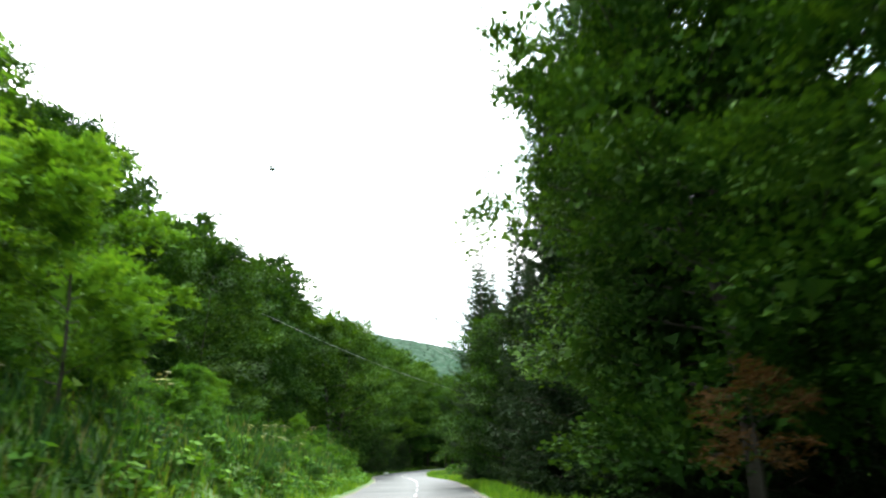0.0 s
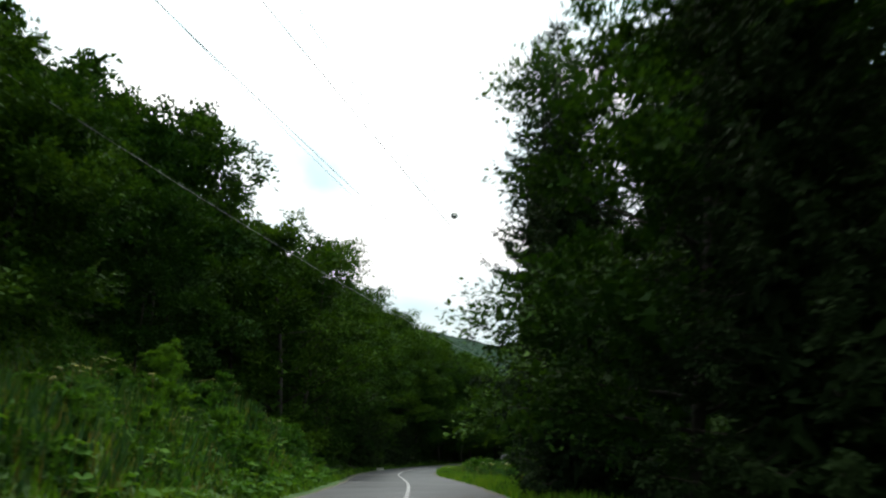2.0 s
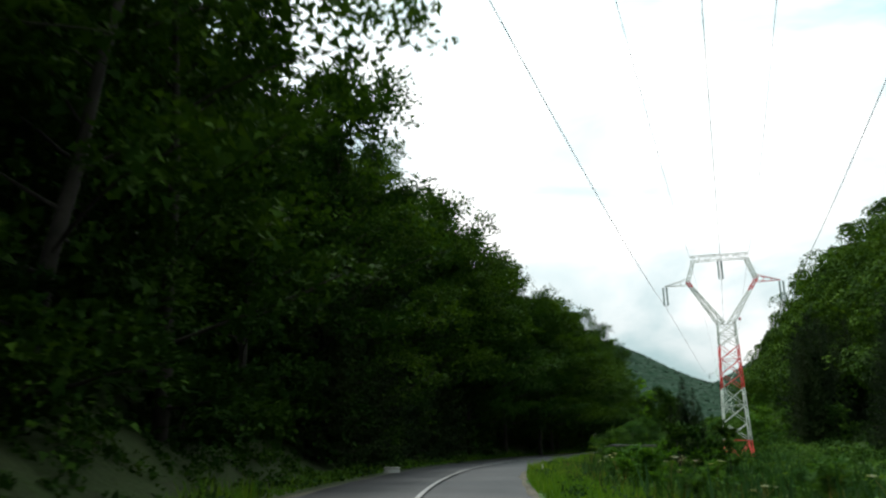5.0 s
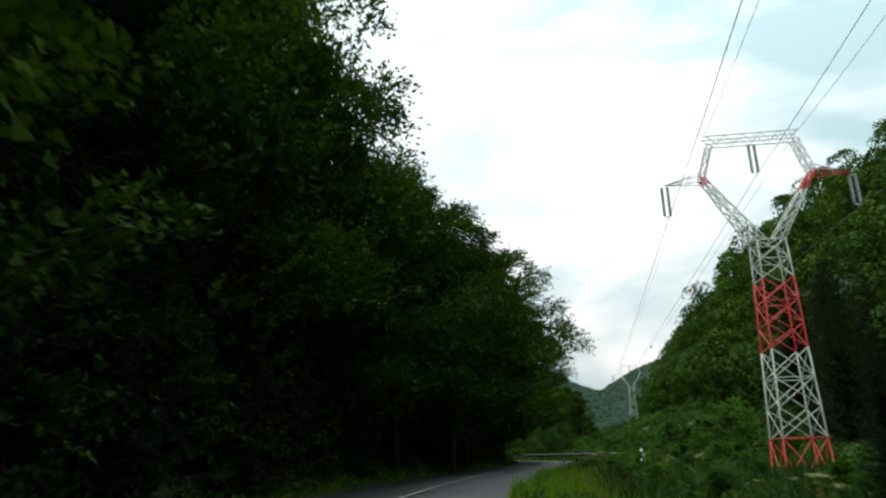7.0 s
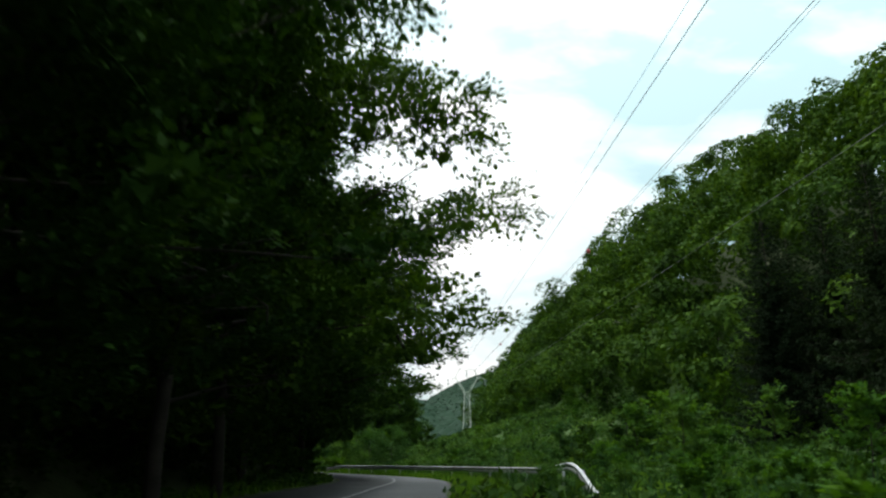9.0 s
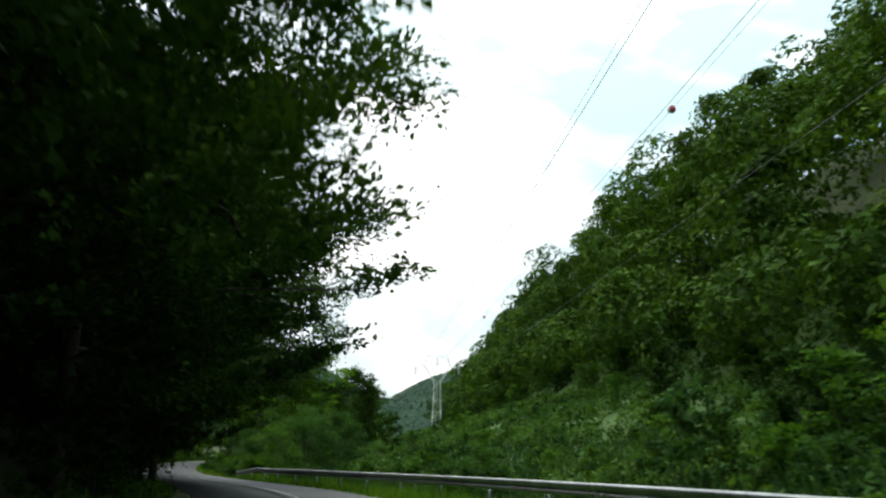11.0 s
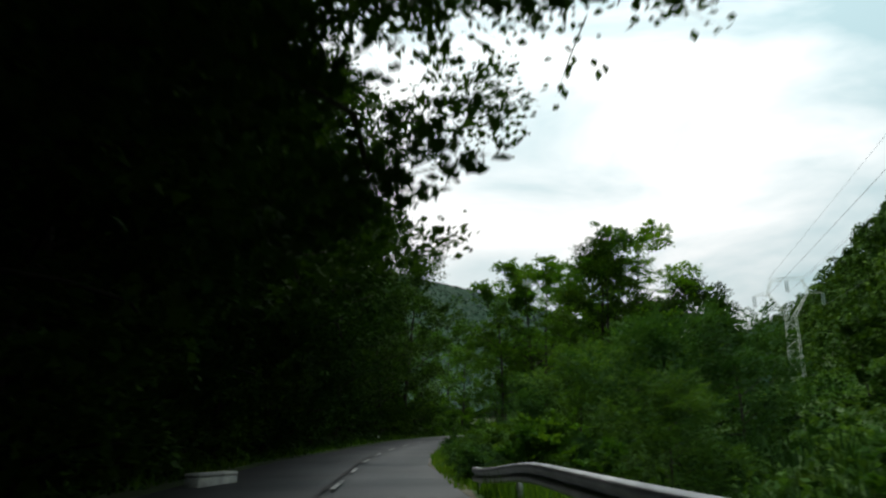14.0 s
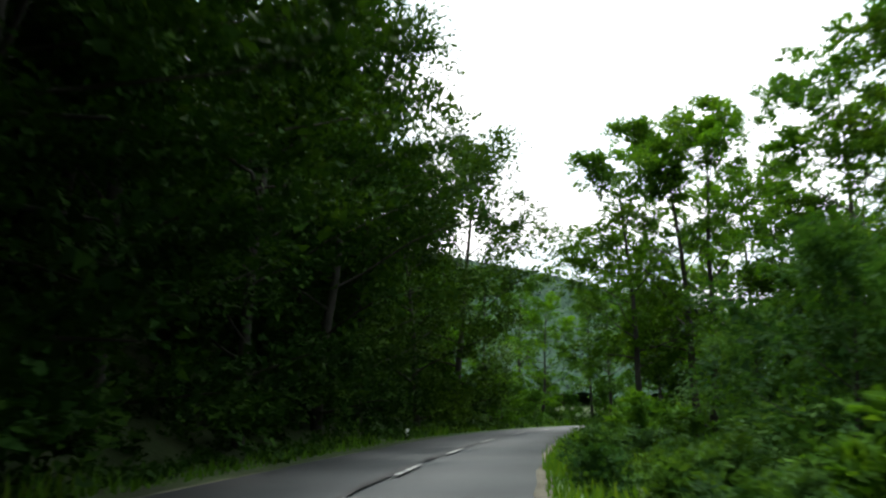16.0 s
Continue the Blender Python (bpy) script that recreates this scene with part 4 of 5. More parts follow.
# ---------- woods that nobody could count ----------
def canopy(name, label, places, size, tri, count, mat, seed, lobes=9):
    """Many far crowns in one mesh: each a dome of rounded lobes, covered with leaf sprays that face outwards."""
    r = np.random.default_rng(seed)
    g = Geo()
    for x, y, z, low in places:
        s = size * r.uniform(0.75, 1.15)
        h = (low + 2.33 * size) * r.uniform(0.80, 1.20)
        d = unit(r.normal(size=(lobes, 3)) + np.array([0, 0, 0.35]))
        d[:, 2] = np.maximum(d[:, 2], -0.55)
        d = np.vstack([d, [[0, 0, 1.0]]])
        cen = np.array([x, y, z + 0.52 * h]) + d * np.array([s, s, 0.46 * h]) * r.uniform(0.58, 0.80, (lobes + 1, 1))
        rad = s * r.uniform(0.36, 0.56, lobes + 1)
        pick = r.integers(0, lobes + 1, count)
        v = unit(unit(r.normal(size=(count, 3))) + d[pick] * 0.7 + np.array([0, 0, 0.2]))
        p = cen[pick] + v * rad[pick][:, None] * np.array([1, 1, 0.8]) * r.uniform(0.78, 1.08, (count, 1))
        leaves(g, r, p, tri, 0.68, ratio=0.8, single=True, face=unit(v + np.array([0, 0, 0.45])))
    return tagged(part(name, g, mat), label, "forest", kind="stuff")


pts = []
for d in (36, 44, 53, 63, 74, 86):
    for y in np.arange(-40, 420, 8.5):
        yy = y + rng.uniform(-3, 3)
        x = min(ux(min(yy, 330), -4 - d + rng.uniform(-3, 3)), 14 - d if yy > 285 else 99)
        pts.append((x, yy, float(ground_z(x, yy)), 6.0))
canopy("forest_canopy", "dense green beech forest covering the valley slope", pts, 4.6, 0.85, 380, BEECH, 5)
pts, close = [], []
for y in np.arange(70, 470, 7.5):
    for up in (1, 7, 13, 20, 27, 35, 44, 54, 65, 78):
        yy = y + rng.uniform(-3, 3)
        x = float(FOOT(yy)) + up + rng.uniform(-2.5, 2.5)
        if math.hypot(x - 74.8, yy - 332.8) < 7 or under_line(x, yy):
            continue
        (close if up < 50 and 150 < yy < 300 else pts).append((x, yy, float(ground_z(x, yy)), -2.0 if up < 3 else 2.5 if up < 9 else 6.5))
canopy("forest_canopy", "dense green beech forest covering the far slope", pts, 4.8, 0.76, 500, BEECH, 6)
canopy("forest_canopy", "rounded beech crowns on the slope above the meadow", close, 4.8, 0.44, 1700, BEECH, 9, 12)
# the same slope goes on behind the roadside trees of the start
more = np.random.default_rng(31)
pts = []
for y in np.arange(-36, 66, 8.0):
    for up in (2, 9, 17, 26, 36, 48, 62):
        yy = float(y + more.uniform(-3, 3))
        x = float(FOOT(yy)) + up + more.uniform(-2.5, 2.5)
        pts.append((x, yy, float(ground_z(x, yy)), 2.5 if up < 9 else 6.5))
canopy("forest_canopy", "dense green beech forest covering the far slope", pts, 5.2, 0.95, 300, BEECH, 10)


def far_canopy():
    """The closed roof of the distant woods: one low dome to each crown, with tufts of leaves on it."""
    r = np.random.default_rng(8)
    cell, x0, x1, y0, y1 = 6.0, -240.0, 500.0, 455.0, 830.0
    nx, ny = int((x1 - x0) / cell) + 3, int((y1 - y0) / cell) + 3
    cx = x0 + (np.arange(nx)[:, None] - 1 + r.uniform(0.1, 0.9, (nx, ny))) * cell
    cy = y0 + (np.arange(ny)[None] - 1 + r.uniform(0.1, 0.9, (nx, ny))) * cell
    high, wide = r.uniform(3.2, 5.0, (nx, ny)), r.uniform(4.2, 5.6, (nx, ny))

    def roof(x, y):
        i, j = ((x - x0) / cell).astype(int) + 1, ((y - y0) / cell).astype(int) + 1
        top = np.full(x.shape, 1.6)
        for a in (-1, 0, 1):
            for b in (-1, 0, 1):
                p, q = np.clip(i + a, 0, nx - 1), np.clip(j + b, 0, ny - 1)
                d = np.hypot(x - cx[p, q], y - cy[p, q]) / wide[p, q]
                top = np.maximum(top, high[p, q] - 2.6 * d**2)
        return ground_z(x, y) + top

    gx, gy = np.meshgrid(np.arange(x0, x1, 2.5), np.arange(y0, y1, 2.5))
    n, m = gx.shape
    i, j = np.meshgrid(np.arange(n - 1), np.arange(m - 1), indexing="ij")
    quads = np.stack([i * m + j, i * m + j + 1, (i + 1) * m + j + 1, (i + 1) * m + j], -1).reshape(-1, 4)
    g = Geo().add(np.stack([gx, gy, roof(gx, gy)], -1).reshape(-1, 3), quads=quads)
    x, y = r.uniform(x0, x1, 70000), r.uniform(y0, y1, 70000)
    leaves(g, r, np.stack([x, y, roof(x, y) + r.uniform(-0.2, 0.35, 70000)], -1), 1.3, 0.85, ratio=0.8, single=True)
    tagged(part("far_woods", g, HAZE_LEAF, smooth=True), "distant wooded ridge, its haze painted in as bluish green", "forest", kind="stuff")


far_canopy()


# ---------- grass ----------
def grass(name, label, areas, blade, width, seed, mat=GRASS):
    r = np.random.default_rng(seed)
    g = Geo()
    for y0, y1, a, b, n in areas:
        y = r.uniform(y0, y1, n)
        u = r.uniform(a, b, n)
        x = road_x(y) + np.where(u < 0, u - (left_edge(y) - 3.4), u)
        z = ground_z(x, y)
        hgt = blade * r.uniform(0.4, 1.5, n) * (0.75 + 0.5 * wave(x, y, 1.5))
        ang = r.uniform(0, 6.28, n)
        lean = r.uniform(0.1, 0.7, n)
        base = np.stack([x, y, z - 0.03], -1)
        sd = np.stack([-np.sin(ang), np.cos(ang), 0 * ang], -1) * width * r.uniform(0.6, 1.4, n)[:, None]
        tip = base + np.stack([np.cos(ang) * lean * hgt, np.sin(ang) * lean * hgt, hgt], -1)
        geo_v = np.stack([base - sd, base + sd, tip], 1)
        g.add(geo_v.reshape(-1, 3), tris=np.arange(n * 3).reshape(-1, 3))
    return tagged(part(name, g, mat), label, "grass", kind="stuff")


grass("verge_grass", "bright green rough grass along the road", [(4, 95, -17, -4.0, 56000), (95, 335, -5.3, -4.0, 9000), (0, 78, 3.3, 7, 16000), (72, 240, 3.3, 9, 52000), (236, 300, 2.9, 7, 13000)], 0.42, 0.035, 3)
grass("meadow_herbs", "tall weeds and meadow herbs", [(8, 92, -11, -5.4, 9000), (80, 235, 6, 20, 22000), (236, 290, 6, 14, 6000)], 0.9, 0.06, 4, SHADED_HERB)


def weeds(name, label, places, leaf, count, seed, mat):
    """Low leafy plants in uneven clumps close to the ground."""
    r = np.random.default_rng(seed)
    g = Geo()
    for x, y, s in places:
        d = unit(r.normal(size=(count, 3))) * (r.random(count) ** 0.4)[:, None] * np.array([s, s, s * 0.8])
        d[:, 2] = np.abs(d[:, 2])
        px, py = x + d[:, 0], y + d[:, 1]
        pos = np.stack([px, py, ground_z(px, py) + d[:, 2] + 0.03], -1)
        leaves(g, r, pos, leaf * (0.6 + s), 0.55, ratio=0.75, single=True, face=unit(d + np.array([0, 0, 0.25])))
    return tagged(part(name, g, mat), label, "weeds", kind="stuff")


bank = [(ux(y, -left_edge(y) - d), y, s) for y, d, s in zip(rng.uniform(6, 96, 1300), rng.uniform(1.2, 13.0, 1300), rng.uniform(0.3, 0.9, 1300))]
weeds("bank_weeds", "broad-leaved weeds and nettles on the grassy bank", bank[:850], 0.105, 80, 12, BUSH)
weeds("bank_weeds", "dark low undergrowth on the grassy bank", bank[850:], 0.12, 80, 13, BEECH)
# low dark leaves added over the lit soil, in place of deep shade
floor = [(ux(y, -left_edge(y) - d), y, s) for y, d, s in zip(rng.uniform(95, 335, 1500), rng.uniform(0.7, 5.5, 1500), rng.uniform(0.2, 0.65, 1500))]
weeds("forest_undergrowth", "dark low leaves added to deepen the forest edge's shade", floor, 0.13, 46, 16, BEECH)
grass("dry_grass", "reddish-brown dry grass stems and seed heads among the green", [(6, 94, -13, -5.0, 9000), (75, 160, 5, 14, 3000)], 0.75, 0.018, 21, DRY_GRASS)


def butterbur(seed):
    """A low plant with large round leaves on short stalks."""
    r = np.random.default_rng(seed)
    plant = new("butterbur")
    stalks, blades = Geo(), Geo()
    for k in range(9):
        a, d, h, s = k * 2.4 + r.normal() * 0.3, r.uniform(0.12, 0.5), r.uniform(0.22, 0.55), r.uniform(0.14, 0.25)
        c = np.array([math.cos(a) * d, math.sin(a) * d, h])
        tube(stalks, [(0.04 * math.cos(a), 0.04 * math.sin(a), -0.1), c * np.array([0.7, 0.7, 0.8]), c], [0.012, 0.010, 0.007], 4)
        ang = np.linspace(0.45, 5.83, 9)
        way = a + ang - math.pi
        rim = np.stack([c[0] + s * np.cos(way), c[1] + s * np.sin(way), h + 0.05 - 0.35 * s * np.cos(ang - math.pi) + 0.02 * np.sin(ang * 4)], -1)
        blades.add(np.vstack([c[None], rim]), tris=[[0, i, i + 1] for i in range(1, 9)])
    part("stalk_tuft", stalks, BUSH, plant, "pale green stalks")
    part("leaves", blades, BUSH, plant)
    return tagged(plant, "butterbur plant with large round green leaves", "plant")


def umbel(seed):
    """A tall thin herb with flat flower heads."""
    r = np.random.default_rng(seed)
    plant = new("hogweed")
    stem, leafage = Geo(), Geo()
    main = limb_points(r, (0, 0, -0.1), (0, 0, 1), 1.5, 5, 0.08)
    tube(stem, main, np.linspace(0.014, 0.005, len(main)), 4)
    for k in range(5):
        tip = main[-1] + np.array([r.normal() * 0.14, r.normal() * 0.14, r.uniform(-0.12, 0.10)])
        tube(stem, [main[-2 - k % 2], tip], [0.005, 0.003], 3)
        n = 26
        spot = tip + np.stack([r.normal(size=n) * 0.05, r.normal(size=n) * 0.05, r.normal(size=n) * 0.008], -1)
        head = Geo()
        leaves(head, r, spot, 0.03, 0.8, ratio=0.9, single=True)
        part("flower_head", head, UMBEL, plant, "small off-white flower head")
    spots = main[1 + r.integers(0, 3, 26)] + r.normal(size=(26, 3)) * np.array([0.14, 0.14, 0.08])
    leaves(leafage, r, spots, 0.16, 0.6, ratio=0.4)
    part("stem", stem, DRY_GRASS, plant, "thin brownish stem")
    part("leaves", leafage, BUSH, plant)
    return tagged(plant, "tall hogweed with small pale flower heads", "plant")


BUTTERBUR = [Kind(butterbur(151 + k)) for k in range(2)]
HOGWEED = [Kind(umbel(161 + k)) for k in range(2)]
for k in range(90):
    y = rng.uniform(14, 92)
    BUTTERBUR[k % 2].put(ux(y, -left_edge(y) - rng.uniform(0.9, 3.2)), float(y), turn(), float(rng.uniform(0.6, 1.05)), 0.02, group="butterbur along the road")
for k in range(70):
    y = rng.uniform(12, 92) if k < 50 else rng.uniform(95, 150)
    u = -left_edge(y) - rng.uniform(2.5, 7.5) if k < 50 else 3.0 + rng.uniform(2.5, 8)
    HOGWEED[k % 2].put(ux(y, u), float(y), turn(), float(rng.uniform(0.6, 1.1)), 0.02, group="tall herbs on the bank")
slope = []
for k in range(4000):
    y = rng.uniform(150, 340)
    x0, x1 = ux(y, 8), float(FOOT(y)) + 15
    f = rng.uniform(0, 1)
    slope.append((x0 + (x1 - x0) * f, y, rng.uniform(0.5, 1.1) * (1 + 0.6 * f)))
slope += [(x, y, s) for x, y, s in zip(rng.uniform(31, 43, 90), rng.uniform(226, 250, 90), rng.uniform(0.7, 1.2, 90))]
slope += [(x, y, s) for x, y, s in zip(rng.uniform(13.5, 18.5, 54), rng.uniform(150, 163, 54), rng.uniform(0.7, 1.15, 54))]
slope += [(ux(y, u), y, s) for y, u, s in zip(rng.uniform(76, 158, 900), rng.uniform(7, 36, 900), rng.uniform(0.4, 0.9, 900))]
slope += [(x, y, rng.uniform(0.5, 1.2)) for x, y in zip(rng.uniform(-2, 44, 420), rng.uniform(290, 338, 420)) if abs(x - float(road_x(y))) > 5]
verge = [(ux(y, u), y, s) for y, u, s in zip(rng.uniform(64, 160, 230), rng.uniform(3.7, 7.0, 230), rng.uniform(0.22, 0.5, 230))]
verge += [(ux(y, u), y, s) for y, u, s in zip(rng.uniform(238, 292, 70), rng.uniform(3.3, 4.6, 70), rng.uniform(0.15, 0.32, 70))]
behind = [(float(x), float(y), float(s)) for x, y, s in zip(more.uniform(20, 44, 420), more.uniform(-30, 76, 420), more.uniform(0.7, 1.3, 420))]
weeds("meadow_weeds", "tall herbs in the meadow behind the roadside trees", behind, 0.15, 60, 19, SHADED_HERB)
weeds("verge_weeds", "low nettles and clover along the road verge", verge, 0.09, 74, 18, SHADED_HERB)
weeds("slope_weeds", "bramble and tall herbs covering the meadow slope", slope[::3], 0.135, 74, 14, SHADED_HERB)
weeds("slope_weeds", "dull green scrub covering the meadow slope", slope[1::3], 0.145, 74, 15, WILLOW)
# every third clump, in the darker beech leaves
weeds("slope_weeds", "dark bramble clumps on the meadow slope", slope[2::3], 0.145, 74, 17, BEECH)


# ---------- power line ----------
def tower_place(lat, z, turn_deg, base, along=0.0):
    a = radians(turn_deg)
    return np.array([base[0] + lat * math.cos(a) - along * math.sin(a), base[1] + lat * math.sin(a) + along * math.cos(a), base[2] + z])


def lattice(P, name, mat, tw, label, lo, hi, levels, w=0.045, legs=0.085):
    """A four-legged lattice between two squares: level rings with legs and cross braces on them. lo, hi: (lateral centre, z, half width, half depth)."""
    def corner(f, i):
        l, z, hw, hd = (lo[k] + (hi[k] - lo[k]) * f for k in range(4))
        sx, sy = ((-1, -1), (1, -1), (1, 1), (-1, 1))[i]
        return P(l + sx * hw, z, sy * hd)
    rings, bars = [], []
    for n in range(levels):
        f0, f1 = n / levels, (n + 1) / levels
        for i in range(4):
            j = (i + 1) % 4
            bars += [(corner(f0, i), corner(f1, j)), (corner(f0, j), corner(f1, i))]
        if n % 2 == 1 or levels < 3:
            ring = Geo()
            for i in range(4):
                strut(ring, corner(f1, i), corner(f1, (i + 1) % 4), w)
            rings.append(ring)
    section = part(name, rings[-1], mat, tw, label)
    for ring in rings[:-1]:
        part("ring", ring, mat, section)
    for kind, ends, wide in [("leg", (corner(0, i), corner(1, i)), legs) for i in range(4)] + [("brace", b, w) for b in bars]:
        g = Geo()
        strut(g, *ends, wide)
        part(kind, g, mat, section)


def tower(base, turn_deg, label, pale=False, slim=1.0):
    """A lattice tower with a forked head, level crossbeam, two side arms and three pairs of insulator strings."""
    tw = new("transmission_tower")
    red, lab_red = (WHITE_STEEL, "pale painted lattice") if pale else (RED_STEEL, "red painted lattice")
    steel = WHITE_STEEL
    P = lambda l, z, a=0.0: tower_place(l, z, turn_deg, base, a)
    for name, mat, lo, hi, n, lab in (("foot_section", red, (-0.1, -0.6, 1.22, 1.22), (-0.08, 2.6, 1.06, 1.06), 1, lab_red),
                                 ("lower_section", steel, (-0.08, 2.6, 1.06, 1.06), (-0.04, 7.1, 0.90, 0.90), 3, "white painted lattice"),
                                 ("middle_section", red, (-0.04, 7.1, 0.90, 0.90), (0, 10.9, 0.80, 0.80), 3, lab_red),
                                 ("upper_section", steel, (0, 10.9, 0.80, 0.80), (0, 13.0, 0.74, 0.74), 2, "white painted lattice")):
        lattice(P, name, mat, tw, lab, lo, hi, n, 0.045 * slim, 0.085 * slim)
    for s in (-1, 1):
        # the red tip is longer on one side
        joint = (s * 2.30, 15.9, 0.17, 0.34) if s > 0 else (s * 2.72, 16.55, 0.15, 0.32)
        lattice(P, "fork_arm", steel, tw, "", (s * 0.45, 13.0, 0.32, 0.62), joint, 5, 0.035 * slim, 0.06 * slim)
        lattice(P, "fork_tip", red, tw, lab_red, joint, (s * 3.0, 17.0, 0.14, 0.30), 2 if s > 0 else 1, 0.035 * slim, 0.06 * slim)
        lattice(P, "head_strut", steel, tw, "", (s * 3.0, 17.0, 0.16, 0.32), (s * 2.35, 19.0, 0.16, 0.30), 3, 0.03 * slim, 0.05 * slim)
        g = Geo()
        for a in (-0.3, 0.3):
            for z in (16.75, 17.35):
                strut(g, P(s * 3.0, z, a), P(s * 5.1, 16.75), 0.045 * slim)
            for f in (0.3, 0.6):
                strut(g, P(s * (3.0 + 2.1 * f), 16.75, a * (1 - f)), P(s * (3.0 + 2.1 * f), 17.35 - 0.6 * f, a * (1 - f)), 0.03 * slim)
        part("side_arm", g, red if s > 0 else steel, tw, lab_red if s > 0 else "")
    g = Geo()
    for z in (19.0, 19.5):
        for a in (-0.3, 0.3):
            strut(g, P(-2.6, z, a), P(2.6, z, a), 0.05 * slim)
    for k in range(10):
        l0, l1 = -2.5 + 0.5 * k, -2.0 + 0.5 * k
        for a in (-0.3, 0.3):
            strut(g, P(l0, 19.0 if k % 2 else 19.5, a), P(l1, 19.5 if k % 2 else 19.0, a), 0.03 * slim)
        strut(g, P(l0, 19.5, -0.3), P(l1, 19.5, 0.3), 0.03 * slim)
    part("crossbeam", g, steel, tw)
    for lat, z in ((-5.1, 16.7), (0, 18.95), (5.1, 16.7)):
        for s in (-0.16, 0.16):
            g = Geo()
            n = 14
            zz = np.linspace(z - 0.1, z - 1.75, n * 2)
            rr = np.where(np.arange(n * 2) % 2 == 0, 0.105, 0.055)
            tube(g, np.stack([P(lat + s, v) for v in zz]), rr, 8)
            part("insulator_string", g, GLASS_DISC, tw, "grey-green glass discs")
        g = Geo()
        strut(g, P(lat - 0.2, z - 0.06), P(lat + 0.2, z - 0.06), 0.04 * slim)
        strut(g, P(lat - 0.2, z - 1.8), P(lat + 0.2, z - 1.8), 0.04 * slim)
        strut(g, P(lat, z - 1.8), P(lat, z - 2.0), 0.03 * slim)
        part("yoke", g, ZINC, tw, "small steel yoke plates")
    return tagged(tw, label, "power pylon", group="towers of the power line")


T1, T2 = (22.85, 152.8, 0.25), (74.8, 332.8, 10.7)
tower(T1, -11.0, "red and white lattice power pylon in the meadow", slim=0.88)
tower(T2, -14.0, "distant pale lattice power pylon in the valley", pale=True, slim=0.5)
DX, DY = -53.3, -182.4


def wire(name, label, a, b, sag, r, n=40):
    t = np.linspace(0, 1, n)[:, None]
    p = np.array(a) * (1 - t) + np.array(b) * t
    p[:, 2] -= 4 * sag * (t[:, 0] * (1 - t[:, 0]))
    g = Geo()
    tube(g, p, np.full(n, r), 5)
    tagged(part(name, g, WIRE, smooth=True), label, "cable", group="wires of the power line")
    return p


def marker_ball(p, flip):
    """A warning ball clamped on a wire: two-coloured, or one half painted as shade."""
    ball = new("marker_ball")
    ball.location = p
    halves = ((1, BALL_RED, "dull red half shell"), (-1, BALL_WHITE, "off-white half shell")) if flip else ((1, BALL_WHITE, "off-white half shell"), (-1, BALL_SHADE, "off-white half shell with its shade painted grey"))
    for half, mat, lab in halves:
        g = Geo()
        th = np.linspace(0, np.pi / 2, 6)
        tube(g, np.stack([0 * th, 0 * th, half * 0.235 * np.sin(th) + 0.003 * half], -1), np.maximum(0.235 * np.cos(th), 0.004), 14)
        part("half_shell", g, mat, ball, lab, smooth=True)
    g = Geo()
    tube(g, [(0, 0, -0.02), (0, 0, 0.02)], [0.247, 0.247], 16)
    part("flange", g, ZINC, ball)
    ball.rotation_euler = (radians(90 if flip else 24), radians(0 if flip else 18), radians(20))
    tagged(ball, "red and white warning ball on the power line wire" if flip else "weathered off-white warning ball with shade painted below on the power line wire", "marker ball", group="warning balls")


for k, (lat, z) in enumerate(((-5.1, 14.7), (0.0, 16.95), (5.1, 14.7))):
    a, b = tower_place(lat, z, -11.0, T1), tower_place(lat, z, -14.0, T2)
    back = tower_place(lat, z + 9.7, -11.0, (T1[0] + DX, T1[1] + DY, T1[2]))
    wire("conductor", "thin grey aluminium conductor of the power line", back, a, 6.1, 0.016, 50)
    wire("conductor", "thin grey aluminium conductor of the power line", a, b, 0.3, 0.016, 50)
for lat in (-2.6, 2.6):
    a, b = tower_place(lat, 19.5, -11.0, T1), tower_place(lat, 19.5, -14.0, T2)
    back = tower_place(lat, 38.5, -11.0, (T1[0] + DX - 0.5, T1[1] + DY, T1[2]))
    p1 = wire("earth_wire", "thin grey earth wire of the power line", back, a, 10.3, 0.012, 60)
    p2 = wire("earth_wire", "thin grey earth wire of the power line", a, b, 0.3, 0.012, 60)
    if lat > 0:
        for y, p in ((49.4, p1), (84.0, p1), (202.7, p2), (274.0, p2)):
            marker_ball([float(np.interp(y, p[:, 1], p[:, a])) for a in range(3)], y > 100)


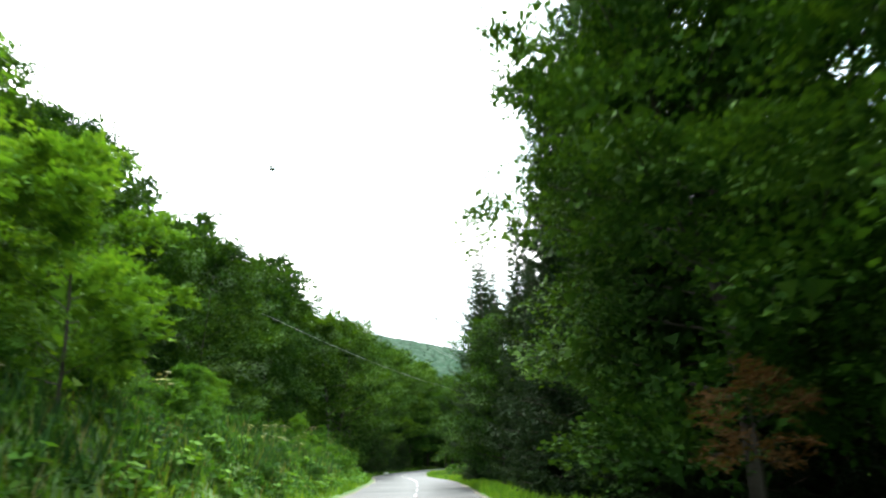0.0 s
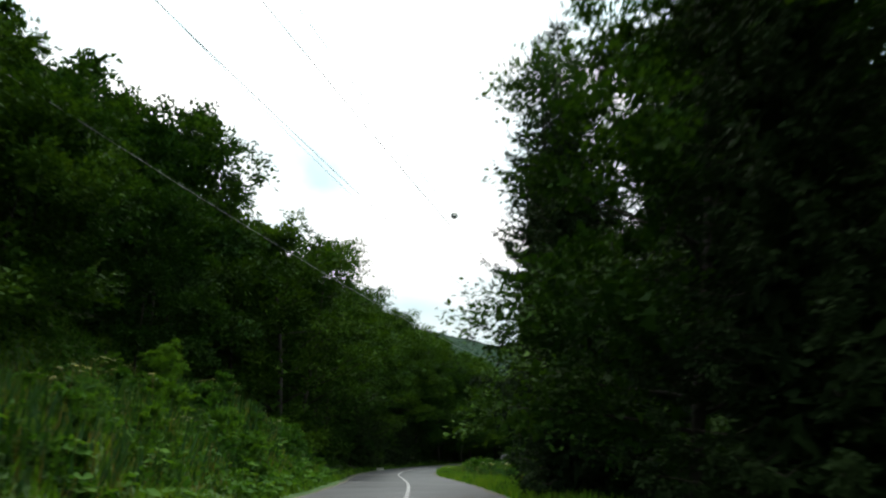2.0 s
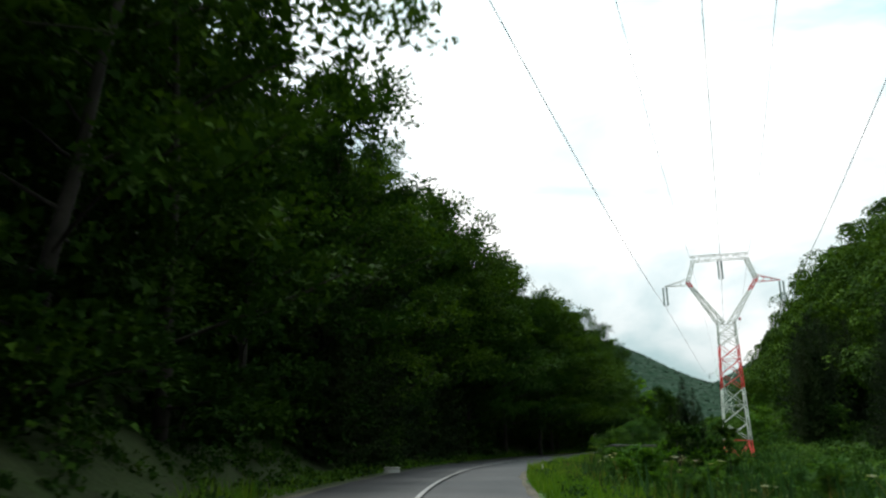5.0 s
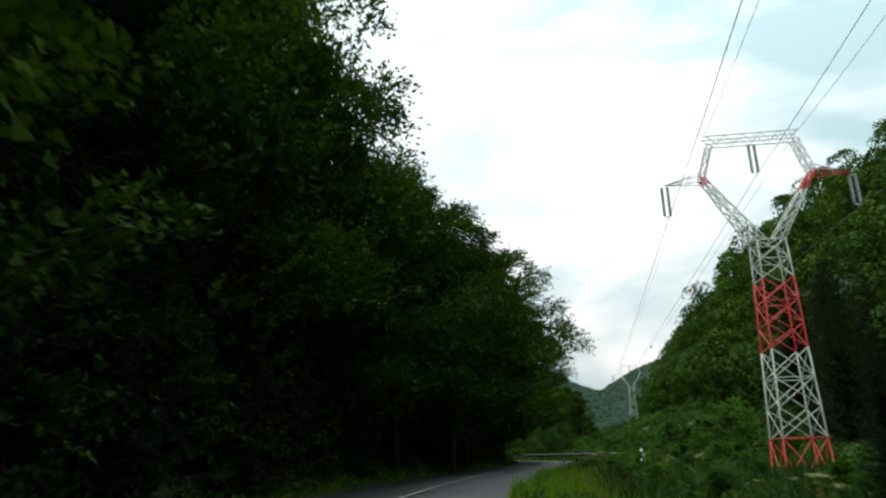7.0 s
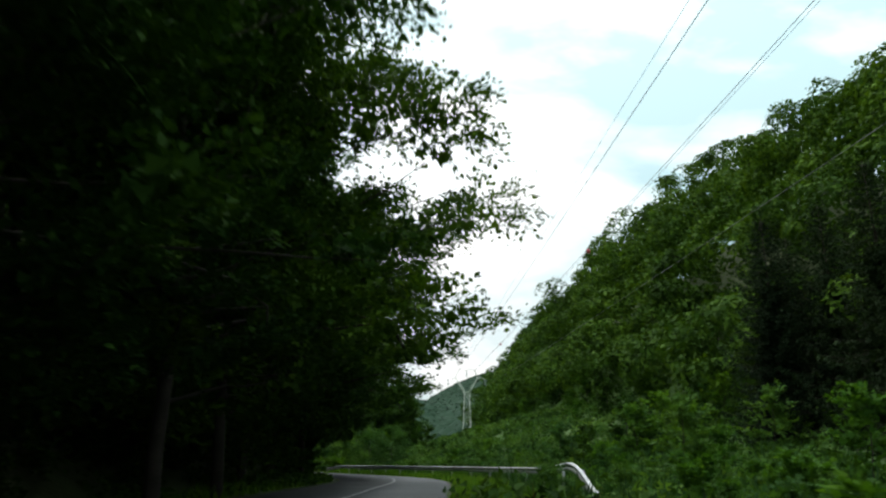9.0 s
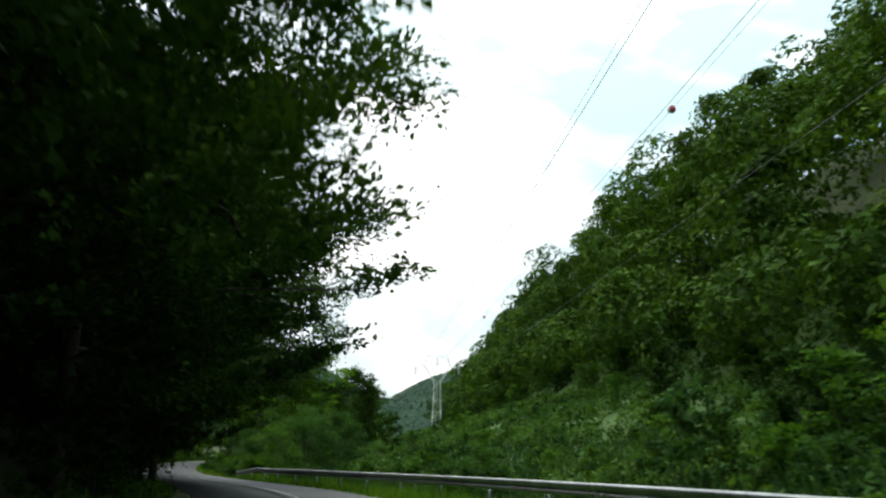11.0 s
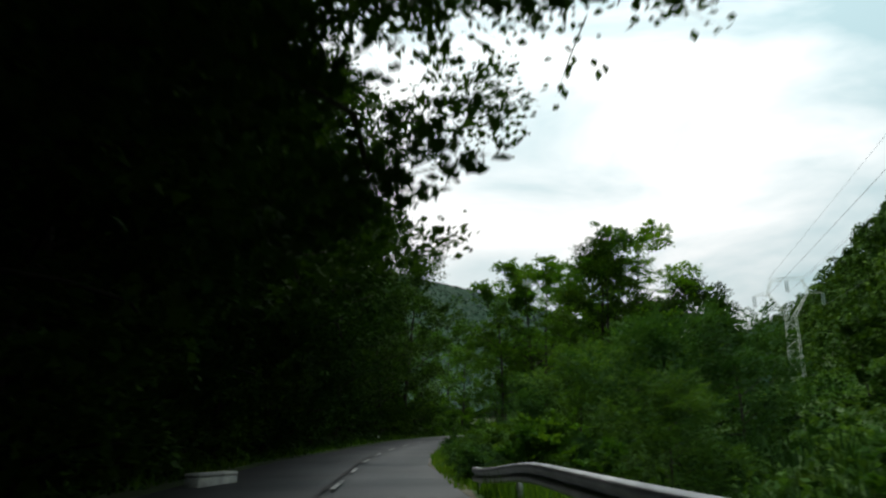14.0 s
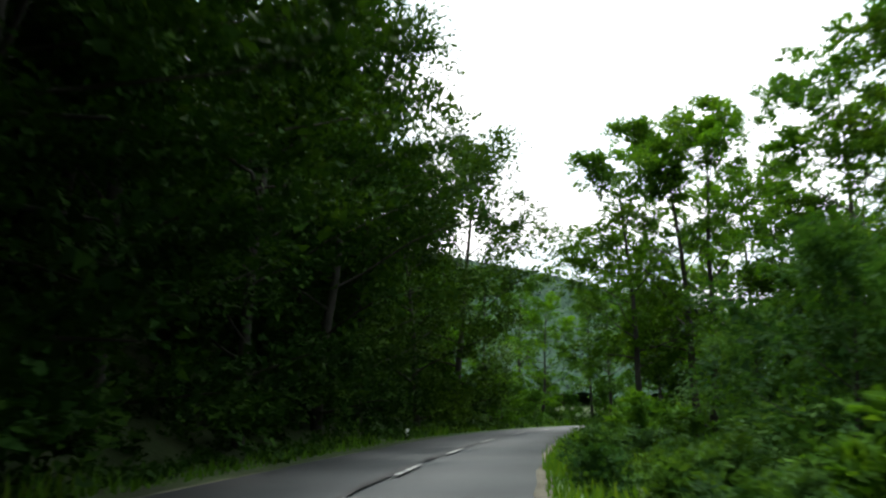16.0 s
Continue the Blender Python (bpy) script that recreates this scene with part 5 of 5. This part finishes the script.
# ---------- guard rail ----------
def guard_rail():
    """A steel W-beam on posts, its ends bent down to the ground."""
    rail = new("guard_rail")
    y0, y1 = 167.0, 235.0
    line = curve_of([(152, 13.0), (157, 15.0), (163, 17.6), (168, 19.6), (172, 21.1), (177, 22.5), (185, 24.2), (193, 25.0), (199, 25.0), (205, 24.6), (214, 23.9), (223, 22.9), (229.5, 22.4), (236, 21.5)])
    prof = [(-0.155, 0.05), (-0.158, 0.0), (-0.12, -0.045), (-0.06, -0.045), (-0.02, 0.02), (0.02, 0.02), (0.06, -0.045), (0.12, -0.045), (0.152, -0.005), (0.158, 0.075)]

    def spot(y, off=0.0):
        s = float(line(y + 0.5) - line(y - 0.5)) if y0 < y < y1 else float(line(y0 + 1) - line(y0)) if y <= y0 else float(line(y1) - line(y1 - 1))
        c = 1 / math.sqrt(1 + s * s)
        lower = 0.30 * float(step(y, y1 - 6, y1)) + 1.15 * float(1 - step(y, y0 - 1.0, y0 + 7.0))
        return np.array([float(line(y)) + off * c, y - off * s * c, float(road_z(y)) + 0.66 + 0.40 * float(1 - step(y, 169, 180)) - lower]), np.array([c, -s * c, 0.0])

    ys = np.arange(y0, y1 + 0.1, 4.0)
    for a, b in zip(ys[:-1], ys[1:]):
        yy = np.linspace(a, b + 0.12, 6)
        rows = []
        for y in yy:
            p, n = spot(min(y, y1))
            rows.append([p + n * (w - 0.0) + np.array([0, 0, h]) for h, w in prof])
        v = np.array(rows)
        back = v + np.array([0.012, 0, 0])
        m = len(prof)
        quads = [[i * m + j, i * m + j + 1, (i + 1) * m + j + 1, (i + 1) * m + j] for i in range(len(yy) - 1) for j in range(m - 1)]
        g = Geo().add(v.reshape(-1, 3), quads=quads).add(back.reshape(-1, 3), quads=[q[::-1] for q in quads])
        part("beam", g, RAIL_STEEL, rail)
    for y in ys[1:]:
        p, n = spot(y, 0.14)
        gz = float(ground_z(p[0], p[1]))
        top = p[2] + 0.12
        g = Geo()
        box(g, (p[0], p[1], (gz - 0.3 + top) / 2), (0.12, 0.08, top - gz + 0.3), 0.0, 0.01)
        part("post", g, RAIL_STEEL, rail)
    tagged(rail, "grey galvanised steel guard rail along the bend", "guard rail")


guard_rail()


def parapet(x, y, size, turn_deg, label):
    """A low concrete end wall of a culvert with a worn coping."""
    ob = new("concrete_block")
    g = Geo()
    box(g, (0, 0, size[2] / 2 - 0.18), (size[0], size[1], size[2] + 0.2), 0.0, 0.03)
    part("body", g, CONCRETE, ob)
    g = Geo()
    box(g, (0, 0, size[2] - 0.03), (size[0] + 0.02, size[1] + 0.04, 0.10), 0.0, 0.035)
    part("coping", g, CONCRETE, ob)
    ob.location, ob.rotation_euler = (x, y, float(ground_z(x, y))), (0, 0, radians(turn_deg))
    tagged(ob, label, "concrete block", group="culvert parapets")


parapet(-3.2, 122.7, (0.8, 0.30, 0.26), 8, "low pale concrete culvert wall beside the road")
parapet(14.75, 237.6, (0.40, 2.2, 0.32), -9, "low pale concrete culvert wall beside the road")


def marker_stone(x, y, h, label):
    """A small whitewashed stone with a rounded head."""
    ob = new("marker_stone")
    g = Geo()
    box(g, (0, 0, h / 2 - 0.08), (0.16, 0.12, h + 0.16), 0.0, 0.025)
    part("shaft", g, WHITE_STONE, ob)
    g = Geo()
    th = np.linspace(0, np.pi / 2, 5)
    tube(g, np.stack([0 * th, 0 * th, h - 0.02 + 0.06 * np.sin(th)], -1), 0.075 * np.cos(th) + 0.002, 10)
    part("head", g, WHITE_STONE, ob, smooth=True)
    ob.location, ob.rotation_euler = (x, y, float(ground_z(x, y))), (0.05, 0.04, 0.2)
    tagged(ob, label, "marker stone", group="roadside marker stones")


for x, y, h in ((14.4, 283.0, 0.4), (4.4, 124.3, 0.35)):
    marker_stone(x, y, h, "small whitewashed marker stone on the grass verge")
